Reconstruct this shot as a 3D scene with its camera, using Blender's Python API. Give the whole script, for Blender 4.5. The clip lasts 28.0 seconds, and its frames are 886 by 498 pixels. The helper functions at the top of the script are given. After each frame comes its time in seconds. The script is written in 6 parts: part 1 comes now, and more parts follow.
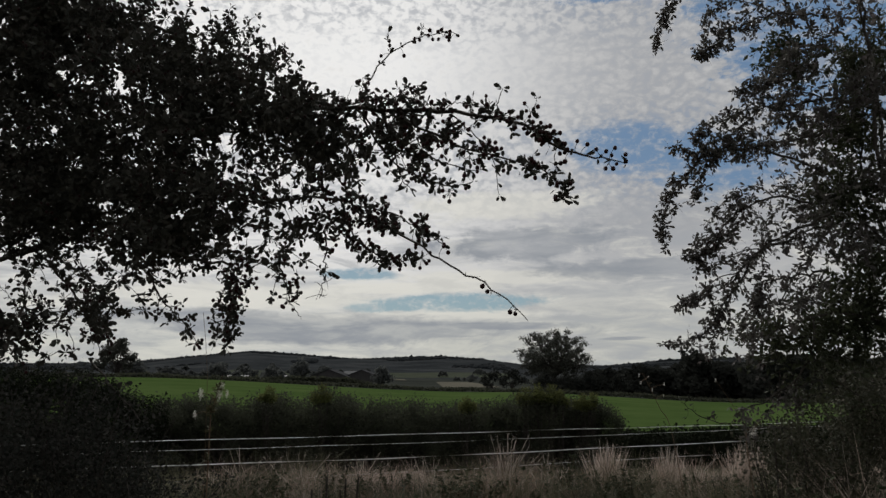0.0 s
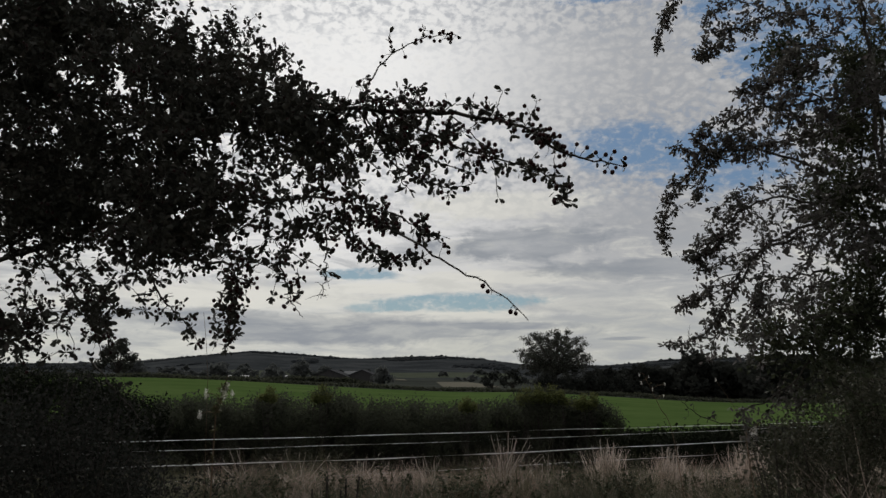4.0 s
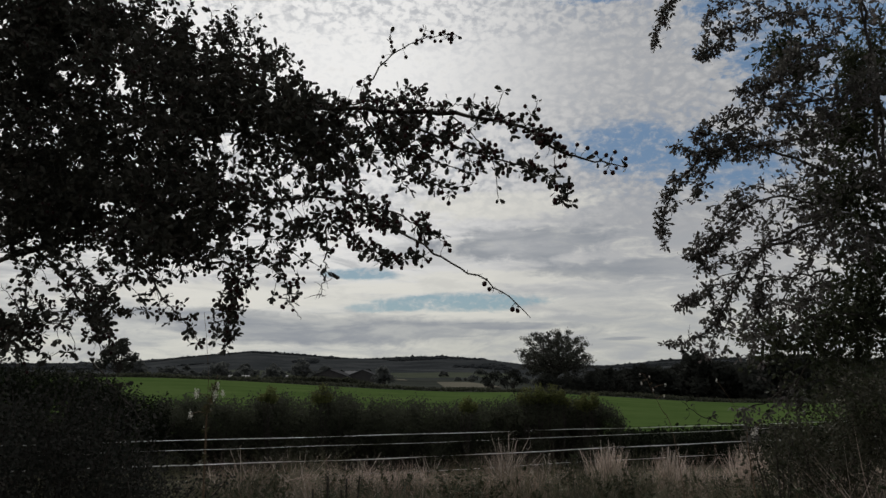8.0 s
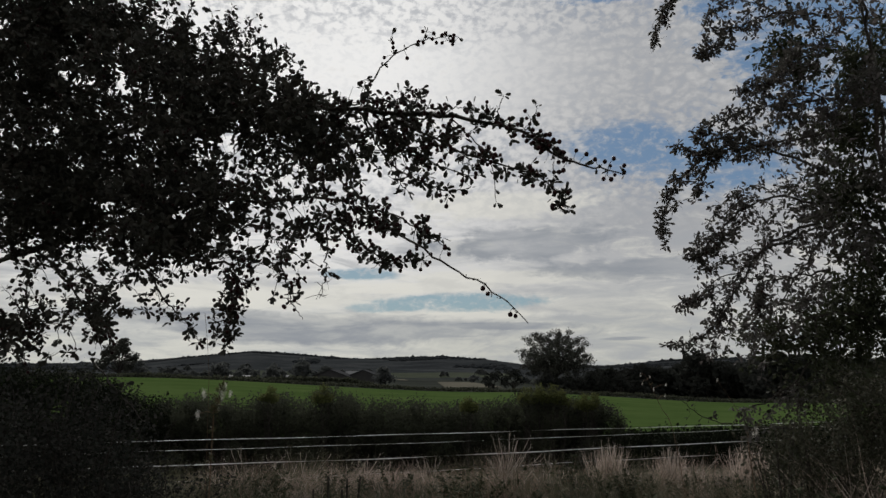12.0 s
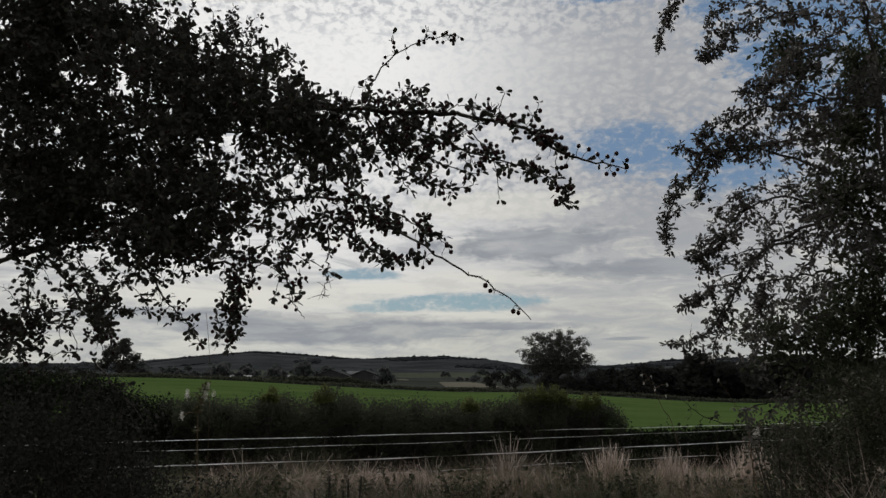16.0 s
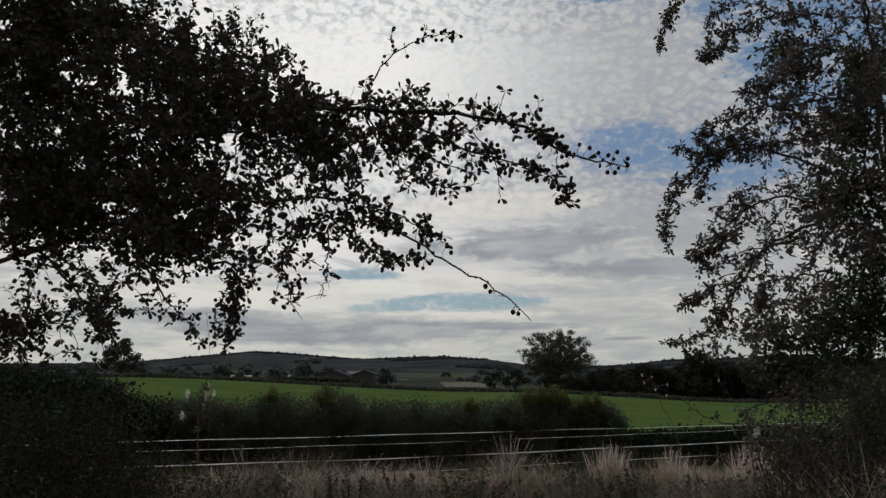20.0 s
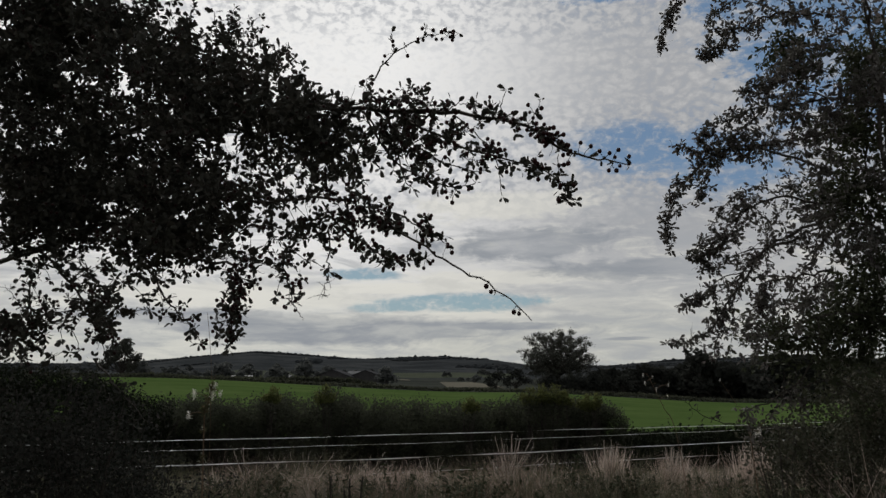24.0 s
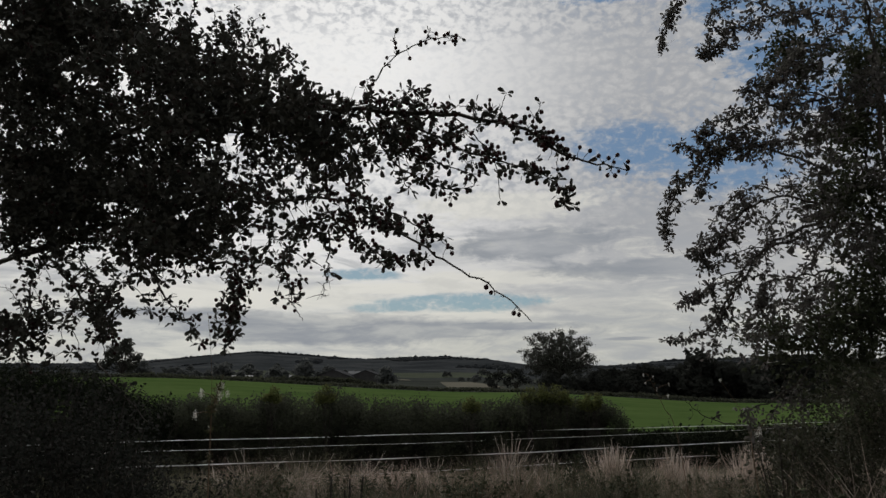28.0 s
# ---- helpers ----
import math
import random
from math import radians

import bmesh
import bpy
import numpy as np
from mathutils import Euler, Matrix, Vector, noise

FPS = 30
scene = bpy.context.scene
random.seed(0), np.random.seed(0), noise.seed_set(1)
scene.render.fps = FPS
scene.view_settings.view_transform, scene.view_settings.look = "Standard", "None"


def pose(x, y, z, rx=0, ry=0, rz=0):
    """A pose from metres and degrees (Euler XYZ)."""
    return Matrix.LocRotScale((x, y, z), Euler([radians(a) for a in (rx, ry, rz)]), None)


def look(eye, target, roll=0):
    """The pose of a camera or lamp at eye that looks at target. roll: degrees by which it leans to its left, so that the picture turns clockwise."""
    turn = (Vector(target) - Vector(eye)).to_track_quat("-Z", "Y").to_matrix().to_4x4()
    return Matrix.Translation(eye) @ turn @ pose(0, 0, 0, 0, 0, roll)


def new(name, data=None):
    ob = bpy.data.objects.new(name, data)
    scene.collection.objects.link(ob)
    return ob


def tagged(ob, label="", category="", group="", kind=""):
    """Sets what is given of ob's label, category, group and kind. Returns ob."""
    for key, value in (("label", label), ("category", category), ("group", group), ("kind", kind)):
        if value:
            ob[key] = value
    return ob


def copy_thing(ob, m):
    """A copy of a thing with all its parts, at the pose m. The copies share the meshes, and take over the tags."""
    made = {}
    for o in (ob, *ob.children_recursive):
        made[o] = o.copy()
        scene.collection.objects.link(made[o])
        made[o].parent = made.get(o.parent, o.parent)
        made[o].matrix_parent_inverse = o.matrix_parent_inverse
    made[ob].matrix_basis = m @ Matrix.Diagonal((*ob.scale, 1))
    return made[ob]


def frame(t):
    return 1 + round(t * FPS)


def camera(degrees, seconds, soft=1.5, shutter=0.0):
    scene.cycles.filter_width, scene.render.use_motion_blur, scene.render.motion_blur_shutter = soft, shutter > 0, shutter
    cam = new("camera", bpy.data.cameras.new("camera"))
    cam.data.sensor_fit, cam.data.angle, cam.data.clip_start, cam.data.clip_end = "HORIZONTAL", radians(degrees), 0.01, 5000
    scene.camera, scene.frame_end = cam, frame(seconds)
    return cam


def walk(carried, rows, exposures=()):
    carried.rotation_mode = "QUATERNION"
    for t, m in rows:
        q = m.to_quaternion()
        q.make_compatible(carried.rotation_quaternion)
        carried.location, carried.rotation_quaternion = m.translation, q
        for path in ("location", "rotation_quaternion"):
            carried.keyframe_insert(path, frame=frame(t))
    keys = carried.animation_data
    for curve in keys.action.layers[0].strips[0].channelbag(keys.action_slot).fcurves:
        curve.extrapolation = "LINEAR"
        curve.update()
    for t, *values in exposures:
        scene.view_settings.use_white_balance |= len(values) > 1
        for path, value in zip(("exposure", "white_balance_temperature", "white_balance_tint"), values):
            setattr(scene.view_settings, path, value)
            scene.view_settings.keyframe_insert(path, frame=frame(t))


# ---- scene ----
# ---- camera ----
EYE = Vector((0.0, 0.0, 1.6))
cam = camera(60, 28.0, soft=1.48)
TILT = 99.33
PAN = ((0, 0.0), (3.5, 0.02), (8, 0.07), (11, 0.09), (12.5, 0.12), (15.5, 0.19), (19.5, 0.22), (23.5, 0.28), (28, 0.31))
walk(cam, [(t, pose(EYE.x, EYE.y, EYE.z, TILT + 0.012 * t / 28, 0, a)) for t, a in PAN])


# ---- sky and sun ----
SUN_AZ, SUN_EL = -16.0, 40.0


class Nodes:
    """Short ways to lay out a node tree."""

    def __init__(self, tree):
        self.tree = tree
        tree.nodes.clear()

    def add(self, kind, **inputs):
        node = self.tree.nodes.new(kind)
        for key, value in inputs.items():
            self.put(node, key, value)
        return node

    def put(self, node, key, value):
        socket = node.inputs[int(key[1:])] if key[0] == "i" and key[1:].isdigit() else node.inputs[key.replace("_", " ")]
        if isinstance(value, bpy.types.NodeSocket):
            self.tree.links.new(value, socket)
        else:
            socket.default_value = value

    def math(self, op, a, b=0.0, c=0.0, clamp=False):
        node = self.add("ShaderNodeMath")
        node.operation, node.use_clamp = op, clamp
        for i, v in enumerate((a, b, c)):
            self.put(node, "i%d" % i, v)
        return node.outputs[0]

    def smooth(self, v, lo, hi, to0=0.0, to1=1.0):
        node = self.add("ShaderNodeMapRange")
        node.interpolation_type = "SMOOTHSTEP"
        for i, x in enumerate((v, lo, hi, to0, to1)):
            self.put(node, "i%d" % i, x)
        return node.outputs[0]

    def mix(self, f, a, b, blend="MIX"):
        node = self.add("ShaderNodeMix")
        node.data_type, node.blend_type = "RGBA", blend
        for i, v in ((0, f), (6, a), (7, b)):
            self.put(node, "i%d" % i, v if isinstance(v, (bpy.types.NodeSocket, float, int)) else (*v, 1))
        return node.outputs[2]

    def noise(self, vec, scale, detail=4.0, rough=0.5, dist=0.0):
        node = self.add("ShaderNodeTexNoise", Vector=vec, Scale=scale, Detail=detail, Roughness=rough, Distortion=dist)
        return node.outputs[0]


def make_sky():
    world = bpy.data.worlds.new("sky")
    scene.world = world
    world.use_nodes = True
    n = Nodes(world.node_tree)
    blue = n.add("ShaderNodeTexSky")
    blue.sky_type, blue.sun_disc = "NISHITA", False
    blue.sun_elevation, blue.sun_rotation = radians(SUN_EL), radians(SUN_AZ)
    blue.air_density, blue.dust_density, blue.ozone_density = 1.0, 0.6, 2.0
    way = n.add("ShaderNodeTexCoord").outputs["Generated"]
    split = n.add("ShaderNodeSeparateXYZ", Vector=way)
    x, y, z = split.outputs
    az = n.math("MULTIPLY", n.math("ARCTAN2", x, y), 180 / math.pi)
    el = n.math("MULTIPLY", n.math("ARCSINE", z), 180 / math.pi)
    def stretched(kx, ky):
        return n.add("ShaderNodeCombineXYZ", X=n.math("MULTIPLY", az, kx), Y=n.math("MULTIPLY", el, ky), Z=0.0).outputs[0]

    puff = n.noise(stretched(0.55, 0.8), 1.0, 9.0, 0.62, 0.5)
    ripple = n.noise(stretched(1.2, 1.9), 1.0, 7.0, 0.66, 0.35)
    streak = n.noise(stretched(0.11, 0.62), 1.0, 8.0, 0.62, 0.5)
    bands = n.noise(stretched(0.05, 0.55), 1.0, 8.0, 0.6, 0.7)
    tear = n.noise(stretched(0.22, 0.85), 1.0, 9.0, 0.66, 0.8)
    stir = n.add("ShaderNodeVectorMath", i0=n.add("ShaderNodeTexNoise", Vector=stretched(0.6, 1.0), Scale=1.0, Detail=4.0).outputs["Color"], i1=(1.1, 1.1, 0.0))
    stir.operation = "MULTIPLY"
    bent = n.add("ShaderNodeVectorMath", i0=stretched(0.85, 1.35), i1=stir.outputs[0])
    bent.operation = "ADD"
    cell = n.add("ShaderNodeTexVoronoi", Vector=bent.outputs[0], Scale=1.0)
    cell.feature, cell.voronoi_dimensions = "DISTANCE_TO_EDGE", "2D"
    tuft = n.smooth(cell.outputs["Distance"], 0.0, 0.34, 0.3, 0.66)
    wob = n.math("SUBTRACT", puff, 0.5)
    wob2 = n.math("SUBTRACT", tear, 0.5)

    def blot(a, e, ra, re, lean=0.0, ragged=1.1):
        """A soft ragged oval round the azimuth a and the elevation e."""
        da = n.math("DIVIDE", n.math("SUBTRACT", az, a), ra)
        de = n.math("DIVIDE", n.math("SUBTRACT", n.math("SUBTRACT", el, e), n.math("MULTIPLY", n.math("SUBTRACT", az, a), lean)), re)
        d = n.math("SQRT", n.math("ADD", n.math("MULTIPLY", da, da), n.math("MULTIPLY", de, de)))
        d = n.math("ADD", d, n.math("MULTIPLY", n.math("ADD", wob, wob2), ragged))
        return n.smooth(d, 0.6, 1.1, 1.0, 0.0)

    def most(blots):
        out = blots[0]
        for b in blots[1:]:
            out = n.math("MAXIMUM", out, b)
        return out

    gaps = most([
        blot(14.8, 16.1, 6.2, 2.2, -0.14, 1.0), blot(20.0, 14.9, 6.0, 2.7, -0.14, 1.1), blot(27.3, 22.0, 7.5, 6.0, -0.2, 2.0),
        blot(1.2, 5.35, 7.2, 0.72, 0.02, 1.1), blot(-6.1, 7.4, 3.4, 0.5, 0.0, 1.0), blot(-3.5, 5.0, 4.0, 0.42, 0.03, 1.0),
        blot(22.0, 25.6, 4.0, 1.6, 0.0, 1.8), blot(13.2, 27.2, 4.0, 0.8, 0.0, 1.6),
    ])
    greys = most([
        blot(6.0, 9.7, 7.5, 1.3, 0.05, 1.3), blot(-8.0, 3.3, 13.0, 1.3, 0.0, 0.7), blot(14.4, 7.6, 8.0, 0.9, 0.0, 1.2),
        blot(13.2, 2.62, 2.0, 0.16, 0.02, 0.5), blot(-18.1, 4.1, 9.0, 0.7, 0.0, 0.8), blot(4.5, 3.6, 7.0, 0.35, 0.0, 0.9),
    ])
    # the high sheet breaks up into small ripples, with blue showing thinly between them
    high = n.smooth(el, 10.5, 15.0)
    field = n.noise(stretched(0.09, 0.16), 1.0, 3.0, 0.5, 0.3)
    rightward = n.smooth(az, -6.0, 20.0, 0.22, 1.0)
    broken = n.math("MULTIPLY", n.smooth(field, 0.36, 0.6, 0.35, 1.0), n.math("MULTIPLY", high, rightward))
    grain = n.math("ADD", n.math("ADD", n.math("MULTIPLY", puff, 0.36), n.math("MULTIPLY", ripple, 0.46)), n.math("MULTIPLY", tuft, 0.18))
    # smooth in the middle of the sheet, rippled at its upper and lower edges
    edge = n.math("ADD", n.math("MAXIMUM", n.smooth(el, 23.0, 26.5, 0.0, 0.75), n.smooth(el, 20.5, 17.5, 0.0, 0.75)), 0.25)
    speck = n.math("MULTIPLY", n.math("MULTIPLY", n.smooth(grain, 0.52, 0.40), edge), broken)
    veil = n.math("MULTIPLY", n.smooth(streak, 0.5, 0.66), 0.5)
    cover = n.math("SUBTRACT", 1.0, n.math("MULTIPLY", gaps, n.math("SUBTRACT", n.smooth(ripple, 0.46, 0.68, 1.0, 0.45), veil)), clamp=True)
    cover = n.math("MULTIPLY", cover, n.math("SUBTRACT", 1.0, n.math("MULTIPLY", speck, 0.26)), clamp=True)
    # light in the cloud: whiter round the sun, creamy and banded low down
    sunward = Vector((math.sin(radians(SUN_AZ)) * math.cos(radians(SUN_EL)), math.cos(radians(SUN_AZ)) * math.cos(radians(SUN_EL)), math.sin(radians(SUN_EL))))
    dot = n.add("ShaderNodeVectorMath", i0=way, i1=sunward)
    dot.operation = "DOT_PRODUCT"
    glow = n.smooth(dot.outputs["Value"], 0.72, 1.0)
    white = n.mix(n.smooth(el, 2.0, 10.0), (0.54, 0.54, 0.49), (0.60, 0.595, 0.59))
    white = n.mix(n.math("MULTIPLY", glow, 0.8), white, (0.98, 0.975, 0.96))
    white = n.mix(n.math("MULTIPLY", n.smooth(az, -6.0, 17.0, 0.0, 0.82), n.smooth(el, 4.0, 11.0, 0.3, 1.0)), white, (0.31, 0.32, 0.34))
    # shaded undersides and lit tops of the puffs
    white = n.mix(n.math("MULTIPLY", n.math("MULTIPLY", n.smooth(grain, 0.57, 0.39), edge), n.smooth(el, 9.0, 14.0, 0.0, 0.6)), white, (0.30, 0.315, 0.345))
    white = n.mix(n.math("MULTIPLY", n.smooth(grain, 0.46, 0.66), n.smooth(el, 9.0, 14.0, 0.0, 0.42)), white, (0.64, 0.63, 0.615))
    # long low banks: torn bright edges over grey undersides
    low = n.smooth(el, 15.0, 9.5)
    white = n.mix(n.math("MULTIPLY", n.smooth(tear, 0.52, 0.34), n.math("MULTIPLY", low, 0.6)), white, (0.35, 0.365, 0.385))
    white = n.mix(n.math("MULTIPLY", n.smooth(tear, 0.5, 0.66), n.math("MULTIPLY", low, 0.55)), white, (0.66, 0.65, 0.59))
    white = n.mix(n.math("MULTIPLY", n.smooth(streak, 0.54, 0.38), n.math("MULTIPLY", low, 0.45)), white, (0.34, 0.355, 0.38))
    white = n.mix(n.math("MULTIPLY", n.smooth(bands, 0.50, 0.36), n.math("MULTIPLY", n.smooth(el, 10.0, 5.0), 0.5)), white, (0.36, 0.38, 0.40))
    bright = most([blot(-14.65, 5.6, 12.0, 1.0, 0.0, 1.0), blot(-2.7, 4.3, 12.0, 0.4, 0.02, 1.0), blot(4.5, 12.6, 8.0, 1.2, 0.03, 1.6), blot(4.9, 7.2, 10.0, 0.6, 0.0, 1.3), blot(-3.0, 6.4, 9.0, 0.5, 0.03, 1.2)])
    white = n.mix(n.math("MULTIPLY", bright, 0.6), white, (0.70, 0.685, 0.62))
    cloud = n.mix(n.math("MULTIPLY", greys, n.smooth(streak, 0.35, 0.65, 0.95, 0.45)), white, (0.27, 0.29, 0.32))
    cloud = n.mix(n.math("MULTIPLY", speck, 0.4), cloud, (0.33, 0.36, 0.42))
    clear = n.mix(1.0, blue.outputs[0], (0.082, 0.082, 0.082), "MULTIPLY")
    clear = n.mix(0.8, clear, n.mix(n.smooth(el, 6.0, 13.0), (0.19, 0.29, 0.345), (0.115, 0.195, 0.31)))
    both = n.mix(cover, clear, cloud)
    away = n.smooth(dot.outputs["Value"], -0.3, 0.8, 0.85, 1.0)
    both = n.mix(1.0, both, n.add("ShaderNodeCombineXYZ", X=away, Y=away, Z=away).outputs[0], "MULTIPLY")
    back = n.add("ShaderNodeBackground", Color=both, Strength=1.0)
    out = n.add("ShaderNodeOutputWorld")
    n.tree.links.new(back.outputs[0], out.inputs[0])


make_sky()
lamp = bpy.data.lights.new("sun", "SUN")
lamp.energy, lamp.angle, lamp.color = 2.1, radians(4), (1.0, 0.965, 0.92)
sun = new("sun", lamp)
sun.matrix_world = look((0, 0, 60), (-math.sin(radians(SUN_AZ)) * 60, -math.cos(radians(SUN_AZ)) * 60, 60 - 60 * math.tan(radians(SUN_EL))))
scene.view_settings.exposure = 0.0


# ---- materials ----
def material(name, colours, scale=8.0, rough=0.7, bump=0.3, bump_scale=60.0, island=0.0, translucent=0.0, spec=0.15, stretch=(1, 1, 1), each=0.0):
    """A surface that wanders between its colours: broad stains, fine grain, relief, and from piece to piece."""
    m = bpy.data.materials.new(name)
    m.use_nodes = True
    n = Nodes(m.node_tree)
    where = n.add("ShaderNodeTexCoord").outputs["Object"]
    where = n.add("ShaderNodeVectorMath", i0=where, i1=stretch)
    where.operation = "MULTIPLY"
    where = where.outputs[0]
    broad, grain = n.noise(where, scale, 4.0, 0.6), n.noise(where, scale * 9, 3.0, 0.6)
    f = n.math("ADD", n.math("MULTIPLY", broad, 0.7), n.math("MULTIPLY", grain, 0.3))
    f = n.smooth(f, 0.3, 0.7)
    if island:
        rnd = n.add("ShaderNodeNewGeometry").outputs["Random Per Island"]
        f = n.math("ADD", n.math("MULTIPLY", f, 1 - island), n.math("MULTIPLY", rnd, island))
    if each:
        rnd = n.add("ShaderNodeObjectInfo").outputs["Random"]
        f = n.math("ADD", n.math("MULTIPLY", f, 1 - each), n.math("MULTIPLY", rnd, each))
    ramp = n.add("ShaderNodeValToRGB", Fac=f)
    while len(ramp.color_ramp.elements) < len(colours):
        ramp.color_ramp.elements.new(0.5)
    for i, c in enumerate(colours):
        ramp.color_ramp.elements[i].position = i / max(1, len(colours) - 1)
        ramp.color_ramp.elements[i].color = (*c, 1)
    shade = n.add("ShaderNodeBsdfPrincipled", Base_Color=ramp.outputs[0], Roughness=rough)
    shade.inputs["Specular IOR Level"].default_value = spec
    if bump:
        relief = n.add("ShaderNodeBump", Strength=bump, Distance=0.01, Height=n.noise(where, bump_scale, 4.0, 0.65))
        n.put(shade, "Normal", relief.outputs[0])
    last = shade.outputs[0]
    if translucent:
        thin = n.add("ShaderNodeBsdfTranslucent", Color=ramp.outputs[0])
        last = n.add("ShaderNodeMixShader", i0=translucent, i1=last, i2=thin.outputs[0]).outputs[0]
    n.tree.links.new(last, n.add("ShaderNodeOutputMaterial").inputs[0])
    return m


BARK = material("hawthorn_bark", [(0.018, 0.016, 0.014), (0.042, 0.037, 0.032), (0.075, 0.068, 0.058)], 12, 0.9, 0.6, 90)
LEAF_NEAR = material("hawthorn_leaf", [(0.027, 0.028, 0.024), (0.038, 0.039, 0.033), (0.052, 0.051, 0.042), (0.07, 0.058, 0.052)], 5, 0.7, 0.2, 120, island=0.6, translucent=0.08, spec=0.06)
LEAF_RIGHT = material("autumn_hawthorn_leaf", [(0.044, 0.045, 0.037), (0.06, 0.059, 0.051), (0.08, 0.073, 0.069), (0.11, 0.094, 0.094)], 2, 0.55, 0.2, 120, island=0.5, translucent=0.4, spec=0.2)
# olive inner leaf, made darker than the outer one to imitate crown shade
LEAF_INNER_SHADE = material("shade_painted_hawthorn_leaf", [(0.026, 0.031, 0.019), (0.035, 0.042, 0.024), (0.046, 0.053, 0.03), (0.056, 0.057, 0.037)], 2, 0.6, 0.2, 120, island=0.5, translucent=0.3, spec=0.12)
BERRY = material("haw_berry", [(0.014, 0.005, 0.005), (0.032, 0.008, 0.008)], 30, 0.5, 0.05, 200, each=0.5)
# bramble leaf darkened in colour to stand for shade below the hawthorn
SHADE_BRAMBLE_LEAF = material("shade_dark_bramble_leaf", [(0.02, 0.022, 0.019), (0.029, 0.031, 0.027), (0.042, 0.042, 0.037), (0.076, 0.068, 0.062)], 4, 0.9, 0.2, 100, island=0.65, translucent=0.05, spec=0.0)
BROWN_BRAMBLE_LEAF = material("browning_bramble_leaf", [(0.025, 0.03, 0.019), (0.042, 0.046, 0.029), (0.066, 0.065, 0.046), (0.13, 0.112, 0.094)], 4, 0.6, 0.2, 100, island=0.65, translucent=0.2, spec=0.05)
WEED_LEAF = material("weed_leaf", [(0.026, 0.032, 0.018), (0.04, 0.046, 0.026), (0.06, 0.064, 0.038)], 6, 0.8, 0.2, 100, island=0.6, translucent=0.15, spec=0.05)
# near-black hedge leaf: deep shade painted as colour
DEEP_SHADE_LEAF = material("deep_shade_leaf", [(0.010, 0.013, 0.008), (0.015, 0.019, 0.011), (0.022, 0.026, 0.014)], 3, 0.85, 0.2, 100, island=0.6, spec=0.03)
HEDGE_LEAF = material("hedge_leaf", [(0.037, 0.04, 0.03), (0.05, 0.054, 0.038), (0.067, 0.073, 0.046)], 0.8, 0.8, 0.2, 80, island=0.25, translucent=0.4, spec=0.05)
# brighter yellow-green copy of the hedge leaf, imitating light on its top
LIT_TOP_LEAF = material("lit_top_hedge_leaf", [(0.08, 0.088, 0.032), (0.105, 0.115, 0.042), (0.12, 0.13, 0.052)], 0.8, 0.75, 0.2, 80, island=0.35, translucent=0.35, spec=0.05)
# valley leaf lightened and greyed: distance haze put into the colour
HAZED_VALLEY_LEAF = material("hazed_valley_leaf", [(0.08, 0.086, 0.083), (0.09, 0.096, 0.092), (0.1, 0.105, 0.1)], 0.05, 0.9, 0.0, 10, island=0.5, translucent=0.4, spec=0.0)
EDGE_LEAF = material("wood_edge_leaf", [(0.027, 0.029, 0.026), (0.033, 0.035, 0.031), (0.04, 0.042, 0.037)], 0.05, 0.9, 0.0, 10, island=0.5, translucent=0.15, spec=0.0)
OAK_LEAF = material("oak_leaf", [(0.036, 0.038, 0.031), (0.05, 0.052, 0.042), (0.07, 0.071, 0.056)], 0.3, 0.7, 0.0, 10, island=0.5, translucent=0.1)
# ridge trees tinted blue-grey to stand for haze
HAZED_WOOD_LEAF = material("hazed_far_woodland", [(0.068, 0.073, 0.077), (0.075, 0.08, 0.084), (0.083, 0.088, 0.092)], 0.02, 0.9, 0.0, 10, island=0.4, spec=0.0)
DRY_GRASS = material("dry_grass", [(0.05, 0.04, 0.034), (0.16, 0.125, 0.104), (0.33, 0.268, 0.228), (0.64, 0.56, 0.5)], 1.6, 0.75, 0.0, 20, island=0.6, translucent=0.4)
RUSSET_GRASS = material("russet_grass", [(0.09, 0.058, 0.046), (0.24, 0.16, 0.13), (0.46, 0.335, 0.285)], 1.6, 0.75, 0.0, 20, island=0.6, translucent=0.4)
STRAW = material("straw_stalk", [(0.32, 0.275, 0.235), (0.5, 0.445, 0.395), (0.7, 0.64, 0.58)], 0.9, 0.75, 0.0, 20, island=0.7, translucent=0.5)
SHEAF = material("bleached_sheaf", [(0.2, 0.155, 0.13), (0.46, 0.37, 0.315), (0.72, 0.63, 0.56)], 1.5, 0.75, 0.0, 20, island=0.7, translucent=0.5)
GREEN_GRASS = material("verge_grass", [(0.045, 0.047, 0.029), (0.1, 0.097, 0.06), (0.21, 0.19, 0.13)], 0.9, 0.7, 0.0, 20, island=0.6, translucent=0.2)
HERBAGE = material("verge_herbage", [(0.03, 0.034, 0.023), (0.05, 0.055, 0.036), (0.078, 0.077, 0.053), (0.13, 0.11, 0.085)], 1.2, 0.75, 0.0, 20, island=0.6, translucent=0.2)
VERGE = material("verge_soil", [(0.02, 0.018, 0.012), (0.045, 0.04, 0.024), (0.07, 0.07, 0.03)], 2.0, 0.95, 0.8, 30)
FIELD = material("field_turf", [(0.035, 0.06, 0.0175), (0.046, 0.073, 0.0225), (0.06, 0.088, 0.029)], 0.08, 0.9, 0.5, 6, spec=0.0)
FARMLAND = material("far_farmland", [(0.024, 0.027, 0.024), (0.029, 0.032, 0.028), (0.035, 0.038, 0.033), (0.047, 0.049, 0.041)], 0.006, 0.9, 0.0, 6, spec=0.0)
